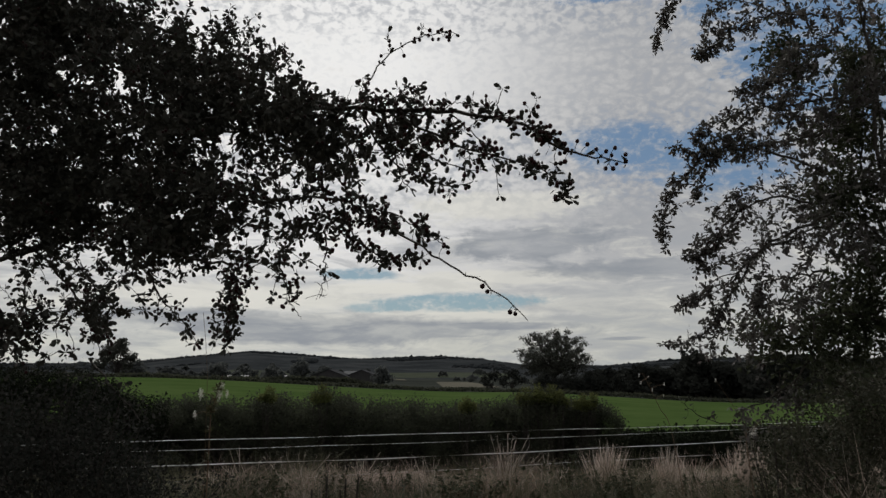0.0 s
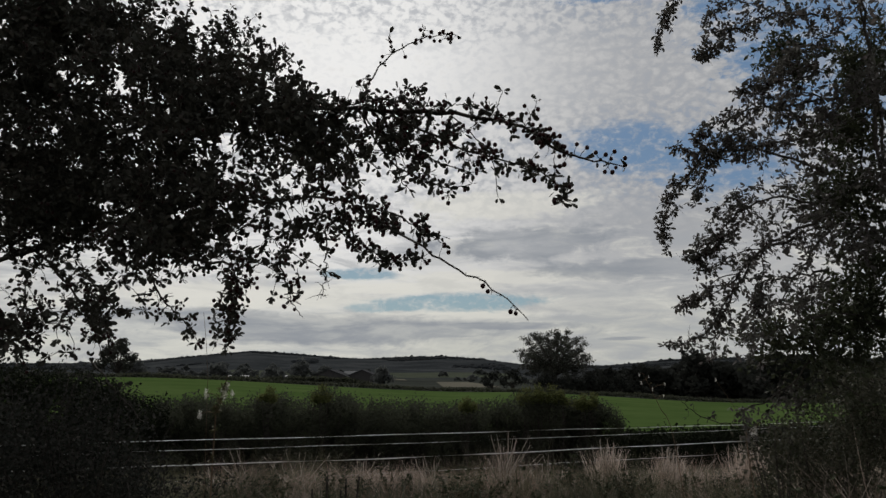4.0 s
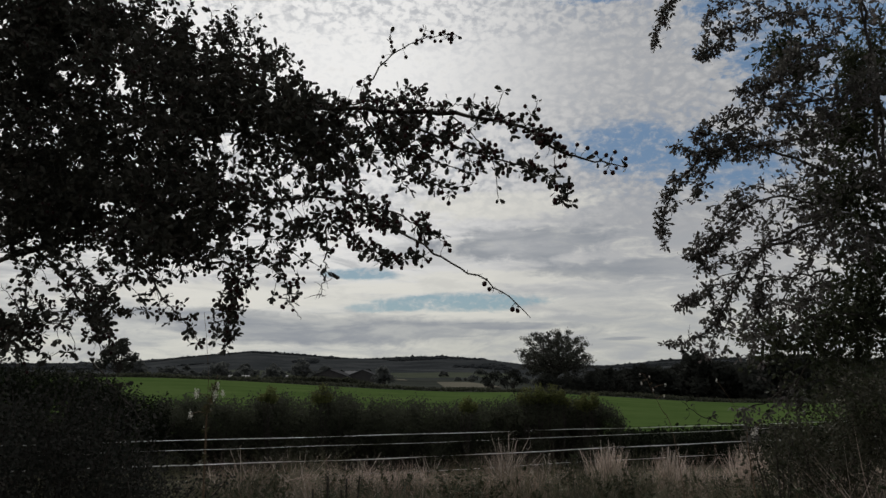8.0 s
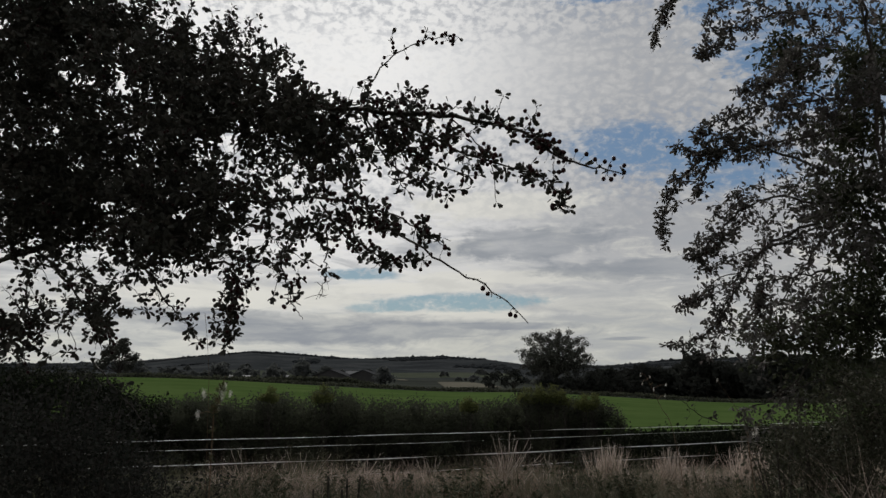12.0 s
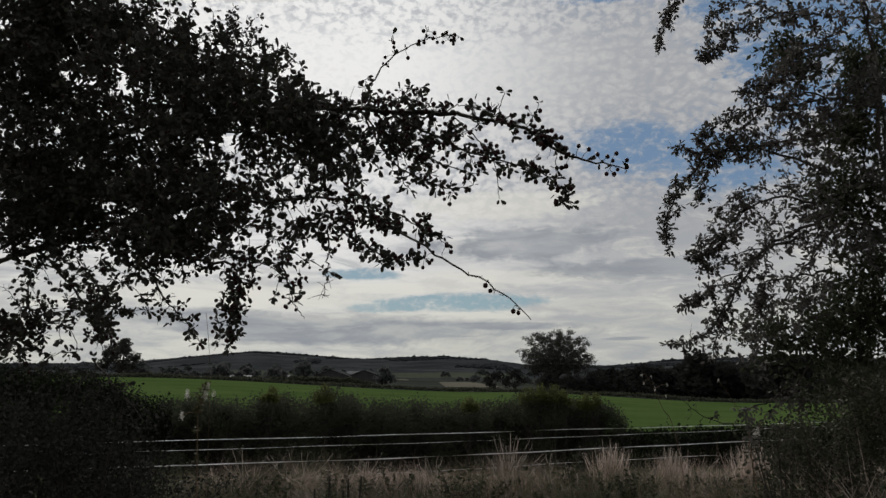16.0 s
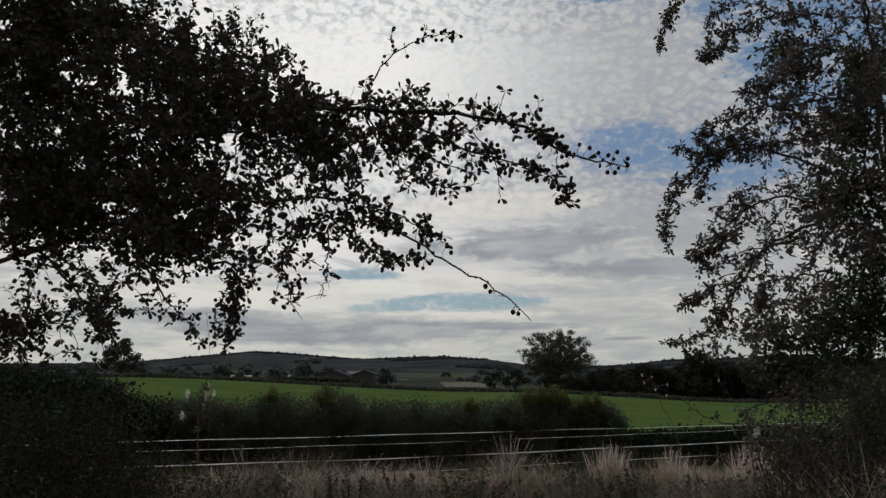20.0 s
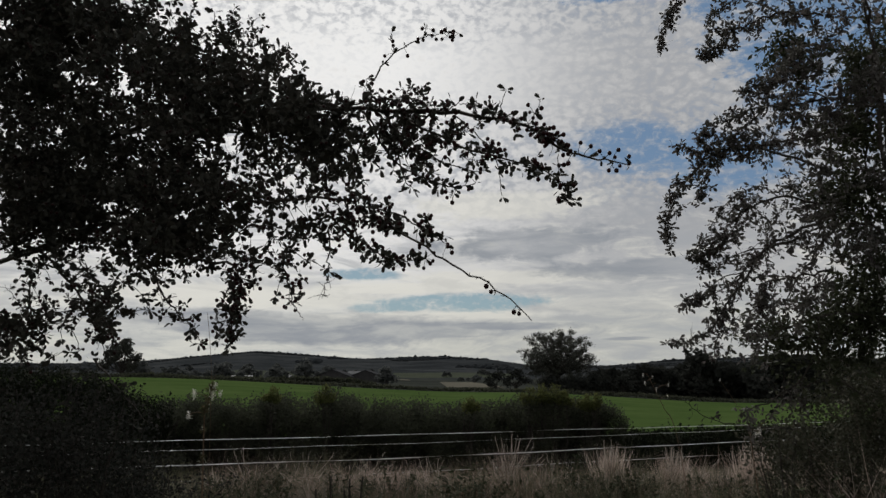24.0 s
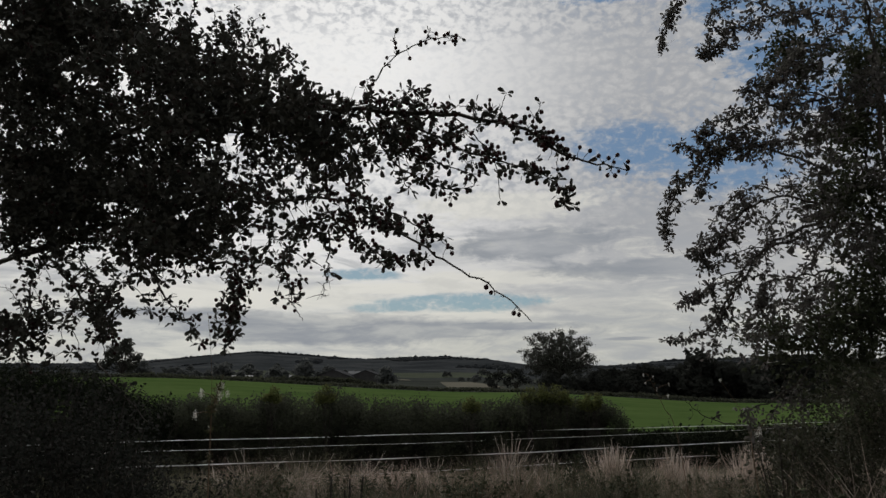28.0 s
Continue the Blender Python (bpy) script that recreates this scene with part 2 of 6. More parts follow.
# wooded slope, its base colour blue-grey with painted haze
HAZED_FOREST = material("hazed_hill_canopy", [(0.018, 0.0205, 0.022), (0.029, 0.032, 0.034), (0.048, 0.051, 0.052)], 0.011, 0.9, 0.6, 0.12, spec=0.0)
PASTURE = material("pasture", [(0.042, 0.048, 0.036), (0.056, 0.062, 0.046)], 0.02, 0.9, 0.0, 6, spec=0.0)
STUBBLE = material("stubble", [(0.085, 0.082, 0.066), (0.115, 0.108, 0.085)], 0.02, 0.9, 0.0, 6, spec=0.0)
TAPE = material("fence_tape", [(0.4, 0.4, 0.4), (0.72, 0.72, 0.72), (0.85, 0.85, 0.85)], 3, 0.6, 0.2, 200, spec=0.4)
POST = material("fence_post", [(0.04, 0.035, 0.03), (0.09, 0.08, 0.068)], 8, 0.9, 0.6, 60, stretch=(1, 1, 0.2))
DOWN = material("seed_down", [(0.62, 0.6, 0.56), (0.82, 0.8, 0.76)], 30, 0.9, 0.0, 60, island=0.5, translucent=0.35)
STALK = material("dead_stalk", [(0.05, 0.035, 0.025), (0.11, 0.075, 0.05), (0.16, 0.12, 0.08)], 20, 0.85, 0.3, 80, island=0.4)
HERB_LEAF = material("willowherb_leaf", [(0.045, 0.055, 0.025), (0.08, 0.08, 0.04), (0.13, 0.085, 0.055)], 12, 0.65, 0.2, 90, island=0.6, translucent=0.25)
SHEET_ROOF = material("barn_sheeting", [(0.04, 0.041, 0.043), (0.058, 0.059, 0.062)], 0.4, 0.9, 0.0, 10, spec=0.0)
PALE_ROOF = material("pale_sheeting", [(0.15, 0.152, 0.155), (0.22, 0.222, 0.225)], 0.4, 0.8, 0.0, 10, spec=0.05)
BARN_WALL = material("barn_boarding", [(0.04, 0.039, 0.039), (0.06, 0.058, 0.057)], 0.6, 0.8, 0.0, 10)


# ---- ways to build ----
def link_mesh(name, verts, faces, mat, parent=None, label="", kind="", origin=(0, 0, 0), flat=True):
    """A mesh object from arrays of corners and of triangles or quads, in the world's space, with its origin where given."""
    me = bpy.data.meshes.new(name)
    verts = np.asarray(verts, float) - np.asarray(origin, float)
    faces = np.asarray(faces, int)
    me.vertices.add(len(verts))
    me.vertices.foreach_set("co", verts.ravel())
    me.loops.add(faces.size)
    me.loops.foreach_set("vertex_index", faces.ravel())
    me.polygons.add(len(faces))
    me.polygons.foreach_set("loop_start", np.arange(0, faces.size, faces.shape[1]))
    me.update(calc_edges=True)
    me.materials.append(mat)
    if not flat:
        me.polygons.foreach_set("use_smooth", np.ones(len(faces), bool))
    return link_data(name, me, parent, label, kind, origin)


def link_data(name, me, parent=None, label="", kind="", origin=(0, 0, 0)):
    ob = new(name, me)
    ob.parent = parent
    base = Vector(parent["at"]) if parent else Vector()
    ob.location = Vector(origin) - base
    ob["at"] = tuple(float(v) for v in origin)
    return tagged(ob, label=label, kind=kind)


def thing(name, at, label, category, group=""):
    ob = new(name)
    ob.location = at
    ob["at"] = tuple(float(v) for v in at)
    return tagged(ob, label, category, group)


def part(name, bm, mat, parent, origin):
    """Links a bmesh, drawn in the world's space, as one mesh object under a thing or a part."""
    me = bpy.data.meshes.new(name)
    bmesh.ops.translate(bm, verts=bm.verts, vec=-Vector(origin))
    bm.to_mesh(me)
    bm.free()
    me.materials.append(mat)
    return link_data(name, me, parent, origin=origin)


def spline(points, n):
    """n points of a smooth curve through the points given."""
    p = np.array([tuple(q) for q in points], float)
    p = np.vstack([2 * p[0] - p[1], p, 2 * p[-1] - p[-2]])
    out = []
    for s in np.linspace(0, len(p) - 3 - 1e-6, n):
        i, u = int(s), s - int(s)
        a, b, c, d = p[i:i + 4]
        out.append(0.5 * (2 * b + (c - a) * u + (2 * a - 5 * b + 4 * c - d) * u * u + (3 * b - a - 3 * c + d) * u ** 3))
    return np.array(out)


def tubes(list_of, sides=5):
    """Corners and quads of many tapered tubes: (points, first radius, last radius)."""
    vs, fs, base = [], [], 0
    ring = np.arange(sides) * 2 * math.pi / sides
    for pts, r0, r1 in list_of:
        pts = np.asarray(pts, float)
        k = len(pts)
        d = np.gradient(pts, axis=0)
        d /= np.linalg.norm(d, axis=1, keepdims=True) + 1e-9
        ref = np.where(np.abs(d[:, 2:3]) < 0.9, (0.0, 0.0, 1.0), (1.0, 0.0, 0.0))
        a = np.cross(d, ref)
        a /= np.linalg.norm(a, axis=1, keepdims=True) + 1e-9
        b = np.cross(d, a)
        r = np.linspace(r0, r1, k)[:, None, None]
        v = pts[:, None] + r * (a[:, None] * np.cos(ring)[None, :, None] + b[:, None] * np.sin(ring)[None, :, None])
        vs.append(v.reshape(-1, 3))
        i = np.arange(k - 1)[:, None] * sides
        j = np.arange(sides)[None]
        j2 = (j + 1) % sides
        fs.append(np.stack([i + j, i + j2, i + sides + j2, i + sides + j], -1).reshape(-1, 4) + base)
        base += k * sides
    return np.vstack(vs), np.vstack(fs)


def lobed_leaf():
    """A folded hawthorn leaf one long, wedge-shaped at its short stalk, with blunt lobes round the tip."""
    rim = [(0.28, 0.17), (0.5, 0.33), (0.6, 0.27), (0.8, 0.31), (0.96, 0.1)]
    v = [(0.5, 0, 0.02), (0, 0, 0)] + [(x, y, 0.3 * y + 0.1 * x * x) for x, y in rim] + [(x, -y, 0.3 * y + 0.1 * x * x) for x, y in rim[::-1]]
    n = len(v) - 1
    return np.array(v, float), np.array([(0, 1 + (i + 1) % n, 1 + i) for i in range(n)])


def simple_leaf():
    v = [(0, 0, 0), (0.45, 0.3, 0.08), (0.5, 0, 0.0), (0.45, -0.3, 0.08), (1, 0, 0.12)]
    return np.array(v, float), np.array([(0, 2, 1), (0, 3, 2), (2, 4, 1), (3, 4, 2)])


def ovate_leaf():
    """A small rounded leaf one long, cupped along its rib."""
    v = [(0, 0, 0), (0.25, 0.2, 0.07), (0.62, 0.3, 0.12), (0.9, 0.14, 0.14), (1, 0, 0.1), (0.9, -0.14, 0.14), (0.62, -0.3, 0.12), (0.25, -0.2, 0.07), (0.5, 0, 0.0)]
    return np.array(v, float), np.array([(8, i + 1, i) if i < 7 else (8, 0, 7) for i in range(8)])


def plain_leaf():
    v = [(0, 0, 0), (0.5, 0.32, 0.12), (1, 0, 0.06), (0.5, -0.32, 0.12)]
    return np.array(v, float), np.array([(0, 2, 1), (0, 3, 2)])


def blade():
    """A grass blade one high that bends over."""
    v = []
    for h, w in ((0, 0.5), (0.4, 0.42), (0.75, 0.3)):
        v += [(h, -w, 0.0), (h, w, 0.0)]
    v += [(1.0, 0, 0.0)]
    v = np.array(v, float)
    v[:, 1] *= 0.012
    v[:, 2] = 0.28 * v[:, 0] ** 2
    return v, np.array([(0, 1, 3), (0, 3, 2), (2, 3, 5), (2, 5, 4), (4, 5, 6)])


LOBED, SIMPLE, OVATE, PLAIN, BLADE = lobed_leaf(), simple_leaf(), ovate_leaf(), plain_leaf(), blade()
CURL = (BLADE[0] * (1, 1, 0) + np.outer(1.1 * BLADE[0][:, 0] ** 2.2, (0, 0, 1)), BLADE[1])


def scatter(template, pos, way, nrm, size, width=1.0):
    """Copies of a template, each along its way with its face to nrm, as one set of corners and triangles."""
    tv, tf = template
    pos, way, nrm, size = (np.asarray(a, float) for a in (pos, way, nrm, size))
    w = way / (np.linalg.norm(way, axis=1, keepdims=True) + 1e-9)
    s = np.cross(nrm, w)
    s /= np.linalg.norm(s, axis=1, keepdims=True) + 1e-9
    u = np.cross(w, s)
    size = size.reshape(-1, 1, 1)
    width = np.broadcast_to(np.asarray(width, float).reshape(-1, 1, 1), (len(pos), 1, 1))
    v = pos[:, None] + size * (tv[None, :, 0:1] * w[:, None] + width * tv[None, :, 1:2] * s[:, None] + tv[None, :, 2:3] * u[:, None])
    f = tf[None] + (np.arange(len(pos)) * len(tv))[:, None, None]
    return v.reshape(-1, 3), f.reshape(-1, 3)


class Growth:
    """Twigs that reach from a skeleton towards targets, with tufts of leaves and stalked berries on them."""

    def __init__(self, seed, leaf=0.022, tuft=3, step=0.03, berries=0.0, twig=0.0022, sag=0.12, bare=0.25, hang=0.0):
        self.rng = np.random.default_rng(seed)
        self.leaf, self.tuft, self.step, self.berries, self.twig, self.sag, self.bare, self.hang = leaf, tuft, step, berries, twig, sag, bare, hang
        self.wood, self.pos, self.way, self.nrm, self.size, self.haws = [], [], [], [], [], []
        self.nodes = np.zeros((0, 3))

    def bough(self, points, r0, r1, n=24, wobble=0.0):
        p = spline(points, n)
        if wobble:
            p[1:-1] += self.rng.normal(0, wobble, (n - 2, 3))
        self.wood.append((p, r0, r1))
        self.nodes = np.vstack([self.nodes, p])
        return p

    def tufts(self, pts, first=0.0):
        rng = self.rng
        seg = np.linalg.norm(np.diff(pts, axis=0), axis=1)
        along = np.concatenate([[0], np.cumsum(seg)])
        n = max(2, int(along[-1] * (1 - first) / self.step))
        for s in np.linspace(along[-1] * first, along[-1], n):
            i = min(len(seg) - 1, np.searchsorted(along, s, "right") - 1)
            at = pts[i] + (pts[i + 1] - pts[i]) * ((s - along[i]) / (seg[i] + 1e-9))
            d = (pts[i + 1] - pts[i]) / (seg[i] + 1e-9)
            for _ in range(rng.integers(max(1, self.tuft - 1), self.tuft + 2)):
                w = d * 0.5 + rng.normal(0, 0.75, 3) - (0, 0, self.hang)
                w /= np.linalg.norm(w) + 1e-9
                self.pos.append(at + w * self.leaf * rng.uniform(0.0, 0.25))
                self.way.append(w)
                self.nrm.append(rng.normal(0, 1, 3) + (0, 0, 0.5))
                self.size.append(self.leaf * rng.uniform(0.6, 1.3))
            if rng.random() < self.berries:
                for _ in range(rng.integers(1, 4)):
                    w = rng.normal(0, 0.7, 3) + (0, 0, 0.1)
                    w /= np.linalg.norm(w)
                    tip = at + w * rng.uniform(0.012, 0.026)
                    self.wood.append((np.array([at, at * 0.5 + tip * 0.5 + (0, 0, 0.002), tip]), 0.0007, 0.0006))
                    self.haws.append((tip, rng.uniform(0.0042, 0.0055)))

    def reach(self, targets, longest=0.5):
        rng = self.rng
        targets = np.asarray(targets)
        if len(self.nodes) > 1:
            near = np.array([np.min(((self.nodes - t) ** 2).sum(1)) for t in targets])
            targets = targets[np.argsort(near)]
        nodes = np.zeros((len(self.nodes) + 3 * len(targets), 3))
        count = len(self.nodes)
        nodes[:count] = self.nodes
        for t in targets:
            d2 = ((nodes[:count] - t) ** 2).sum(1)
            i = int(np.argmin(d2))
            length = math.sqrt(d2[i])
            if length > longest or length < self.step * 0.5:
                continue
            a = nodes[i]
            s = np.linspace(0, 1, 5)[:, None]
            p = a + (t - a) * s + np.array((0, 0, 1.0)) * self.sag * length * np.sin(math.pi * s)
            p[1:] += rng.normal(0, 0.03 * length, (4, 3))
            self.wood.append((p, self.twig * (0.6 + 1.2 * length / longest), self.twig * 0.4))
            self.tufts(p, self.bare)
            nodes[count:count + 3] = p[2:]
            count += 3
        self.nodes = nodes[:count]

    def sprays(self, count, longest):
        """Bare hair-thin twigs between the leaves."""
        rng = self.rng
        for i in rng.integers(0, len(self.nodes), count):
            a = self.nodes[i]
            d = rng.normal(0, 1, 3) - (0, 0, 0.4)
            d *= longest * rng.uniform(0.35, 1.0) / np.linalg.norm(d)
            self.wood.append((spline([a, a + d * 0.5 + rng.normal(0, 0.08, 3) * longest, a + d], 5), 0.0011, 0.0004))

    def round_curve(self, points, r0, r1, count):
        """Targets round a curve, within a radius that goes from r0 to r1."""
        p = spline(points, 60)
        s = self.rng.random(count)
        at = p[(s * 59).astype(int)]
        off = self.rng.normal(0, 1, (count, 3))
        off /= np.linalg.norm(off, axis=1, keepdims=True)
        return at + off * ((r0 + (r1 - r0) * s) * self.rng.random(count) ** 0.45)[:, None]

    def oval(self, centre, radii, count, clump=0.0):
        """Targets in an oval, gathered in bunches if clump is given (metres)."""
        m = max(2, count // 18) if clump else count
        v = self.rng.normal(0, 1, (m, 3))
        v /= np.linalg.norm(v, axis=1, keepdims=True)
        v = np.array(tuple(centre)) + v * (self.rng.random(m) ** (1 / 3))[:, None] * np.array(radii)
        if clump:
            v = v[self.rng.integers(0, m, count)] + self.rng.normal(0, clump, (count, 3))
        return v

    def build(self, owner, origin, leaf_mat, template=LOBED, name="branch", label="", own_berries=False):
        v, f = tubes(self.wood, 3)
        branch = link_mesh(name, v, f, BARK, owner, label, origin=origin, flat=False)
        if self.pos:
            v, f = scatter(template, self.pos, self.way, self.nrm, np.array(self.size) * 1.06, 0.8)
            link_mesh("leaves", v, f, leaf_mat, branch, kind="stuff", origin=origin)
        if own_berries:
            for at, r in self.haws:
                ob = link_data("berry", berry_mesh(), branch, origin=at)
                ob.scale = (r, r, r)
        elif self.haws:
            bv, bf = ball()
            pos = np.array([h[0] for h in self.haws])
            rad = np.array([h[1] for h in self.haws])
            v = pos[:, None] + rad[:, None, None] * bv[None]
            f = bf[None] + (np.arange(len(pos)) * len(bv))[:, None, None]
            link_mesh("haw_fruit", v.reshape(-1, 3), f.reshape(-1, 3), BERRY, branch, "dark ripe haw berries", "stuff", origin, flat=False)
        return branch


def ball():
    """A haw: slightly long, with the dried flower's rim at its end."""
    bm = bmesh.new()
    bmesh.ops.create_icosphere(bm, subdivisions=1, radius=1.0)
    for v in bm.verts:
        v.co.z *= 1.12
        if v.co.z > 0.9:
            v.co.z -= 0.18
    bmesh.ops.triangulate(bm, faces=bm.faces)
    bm.verts.index_update()
    out = np.array([v.co[:] for v in bm.verts]), np.array([[v.index for v in f.verts] for f in bm.faces])
    bm.free()
    return out


KEPT = {}


def berry_mesh():
    if "berry" not in KEPT:
        bm = bmesh.new()
        bmesh.ops.create_icosphere(bm, subdivisions=2, radius=1.0)
        for v in bm.verts:
            v.co.z *= 1.12
            if v.co.z > 0.98:
                v.co.z -= 0.25
        me = bpy.data.meshes.new("berry")
        for f in bm.faces:
            f.smooth = True
        bm.to_mesh(me)
        bm.free()
        me.materials.append(BERRY)
        KEPT["berry"] = me
    return KEPT["berry"]


# ---- the ground ----
def ease(v, lo, hi):
    u = min(1.0, max(0.0, (v - lo) / (hi - lo)))
    return u * u * (3 - 2 * u)


def interp(v, pairs):
    return float(np.interp(v, [p[0] for p in pairs], [p[1] for p in pairs]))


RIDGE = ((-90, 34), (-40, 31), (-30, 29), (-22, 35), (-19, 49), (-14, 71), (-9.7, 59), (-6, 50), (0, 57), (3, 49), (6, 32), (11, 26), (16, 42), (20, 47), (25, 46), (40, 39), (90, 34))
FIELD_END = 150.0


def height(x, y):
    """The lie of the land."""
    r = math.hypot(x, y)
    if y < 0:
        return -0.1 * ease(-y, 0, 10) - 0.02 * math.sin(x * 0.3)
    h = 0.02 * ease(y, 3, 8) - 0.62 * ease(y, 10.2, 13.5) - 0.15 * ease(y, 13.5, 24)
    side = x / max(y, 1) * FIELD_END
    edge = 1.25 - 2.9 * ease(side, -65, 10) - 2.0 * ease(side, 10, 60)
    h += (edge - h) * ease(y, 30, FIELD_END)
    az = math.degrees(math.atan2(x, y))
    floor = -6.5 + 5.0 * ease(-az, 1, 9)
    h += (floor - edge) * ease(r, 150, 330)
    if r > 900:
        top = interp(az, RIDGE)
        h += (top - floor) * ease(r, 900, 2500) * (1 - 0.6 * ease(r, 2500, 4600))
        h += 3 * noise.noise((x * 0.004, y * 0.004, 0))
    return h


def make_ground():
    rows = [-4500, -1500, -400, -100, -30, -10] + list(np.arange(-4, 24, 0.8)) + list(np.arange(24, 60, 3)) + list(np.arange(60, 150, 9)) + list(np.geomspace(150, 4600, 50))
    verts, faces, mats = [], [], []
    cols = np.concatenate([-np.geomspace(1.6, 0.01, 44), [0], np.geomspace(0.01, 1.6, 44)])
    for y in rows:
        spread = max(14.0, abs(y) + 10.0)
        for c in cols:
            x = c * spread
            verts.append((x, y, height(x, y) + (0.05 * noise.noise((x * 0.9, y * 0.9, 3)) if 0 < y < 24 else 0)))
    k = len(cols)
    for i in range(len(rows) - 1):
        for j in range(k - 1):
            faces.append((i * k + j, i * k + j + 1, (i + 1) * k + j + 1, (i + 1) * k + j))
            y = (rows[i] + rows[i + 1]) / 2
            r = math.hypot(y, verts[i * k + j][0])
            mats.append(0 if y < 26 else 1 if y < FIELD_END else 2 if r < 1150 else 3)
    ob = link_mesh("ground", verts, faces, VERGE, None, flat=False)
    for m in (FIELD, FARMLAND, HAZED_FOREST):
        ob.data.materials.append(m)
    ob.data.polygons.foreach_set("material_index", mats)
    tagged(ob, "rolling farmland with a bright green field behind a rough verge", "ground", kind="structure")


make_ground()


# ---- distance: woods, fields, barns, trees ----
def make_hill_woods():
    """The wooded ridge: many small uneven crowns along its crest, and copses on its slope."""
    rng = np.random.default_rng(5)
    bm = bmesh.new()
    bmesh.ops.create_icosphere(bm, subdivisions=1, radius=1.0)
    tv = np.array([v.co[:] for v in bm.verts])
    bm.verts.index_update()
    tf = np.array([[v.index for v in f.verts] for f in bm.faces])
    bm.free()
    # crest and slope both carry haze in their base colour
    for name, count, near, far, mat, label in (("hill_woodland", 7000, 2320, 2650, HAZED_WOOD_LEAF, "wooded ridge of distant broadleaf trees with haze in their colour"), ("hill_copse", 3500, 1600, 2400, HAZED_FOREST, "copses on the slope of the ridge, coloured blue-grey for haze")):
        V, Fc = [], []
        while len(V) < count:
            az, r = rng.uniform(-34, 34), rng.uniform(near, far)
            x, y = r * math.sin(radians(az)), r * math.cos(radians(az))
            if far > 2600:
                copse = max(0.0, noise.noise((az * 0.9, 0, 7)) + 0.5 * noise.noise((az * 3.1, 0, 2)))
            else:
                copse = max(0.0, noise.noise((x * 0.006, y * 0.0025, 5)))
                if copse < 0.12:
                    continue
            s = rng.uniform(3.2, 6.0) * (1 + 0.5 * copse)
            tall = s * rng.uniform(0.2, 0.5) * (1 + 1.5 * copse) * (1.8 if rng.random() < 0.08 else 1)
            v = tv * (s * rng.uniform(0.8, 1.3), s, tall) * rng.uniform(0.88, 1.1, (len(tv), 1))
            Fc.append(tf + len(V) * len(tv))
            V.append(v + (x, y, height(x, y) + s * 0.1))
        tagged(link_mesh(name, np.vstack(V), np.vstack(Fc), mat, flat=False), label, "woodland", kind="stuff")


def land_patch(name, cx, cy, w, d, turn, mat, label):
    """A field of another crop, laid on the lie of the land."""
    verts, faces = [], []
    n = 12
    c, s = math.cos(radians(turn)), math.sin(radians(turn))
    for i in range(n + 1):
        for j in range(n + 1):
            u, v = (i / n - 0.5) * w, (j / n - 0.5) * d
            x, y = cx + u * c - v * s, cy + u * s + v * c
            verts.append((x, y, height(x, y) + 0.35))
    for i in range(n):
        for j in range(n):
            a = i * (n + 1) + j
            faces.append((a, a + n + 1, a + n + 2, a + 1))
    tagged(link_mesh(name, verts, faces, mat), label, "field", kind="structure")


def broad_tree(name, at, tall, wide, seed, leaves, leaf, label, lobes=9, trunk=0.32, mat=OAK_LEAF, group="", low=0.25, puff=1.0):
    """A broadleaf tree: trunk, limbs, and a crown of many leaf clumps in uneven lobes."""
    rng = np.random.default_rng(seed)
    tree = thing(name, at, label, "tree", group)
    base = np.array(tuple(at))
    fork = base + (0, 0, tall * trunk)
    v, f = tubes([(spline([base - (0, 0, 0.3), base + (0.03 * tall, 0, tall * 0.15), fork], 8), tall * 0.045, tall * 0.028)], 9)
    link_mesh("trunk", v, f, BARK, tree, origin=at, flat=False)
    pos, way, size = [], [], []
    for i in range(lobes):
        a = 2 * math.pi * (i / lobes) * 1.618 * 3 + rng.uniform(-0.3, 0.3)
        u = math.sqrt((i + 0.5) / lobes)
        out = wide * 0.5 * u * 0.78
        zc = tall * (low + (0.9 - low) * (1 - 0.72 * u ** 2.2) * rng.uniform(0.86, 1.02)) - tall * 0.06
        c = base + (math.cos(a) * out, math.sin(a) * out, zc)
        v, f = tubes([(spline([fork, (fork + c) / 2 + rng.normal(0, 0.03 * tall, 3), c], 8), tall * 0.018, tall * 0.004)], 6)
        link_mesh("limb", v, f, BARK, tree, origin=at, flat=False)
        rad = wide * rng.uniform(0.15, 0.23) * puff
        clumps = max(4, int(9 * rng.uniform(0.7, 1.2)))
        for _ in range(clumps):
            d = rng.normal(0, 1, 3)
            d /= np.linalg.norm(d)
            cc = c + d * rad * rng.uniform(0.4, 1.0) * (1, 1, 0.75)
            k = max(3, leaves // (lobes * clumps))
            p = rng.normal(0, 1, (k, 3))
            p /= np.linalg.norm(p, axis=1, keepdims=True)
            pos.append(cc + p * rad * 0.42 * rng.random((k, 1)) ** 0.5 * (1, 1, 0.7))
            way.append(p + rng.normal(0, 0.6, (k, 3)))
            size.append(leaf * rng.uniform(0.6, 1.3, k))
    pos, way, size = np.vstack(pos), np.vstack(way), np.concatenate(size)
    v, f = scatter(SIMPLE if leaves > 2000 else PLAIN, pos, way, rng.normal(0, 1, pos.shape), size, 1.4)
    link_mesh("crown", v, f, mat, tree, kind="stuff", origin=at)
    return tree


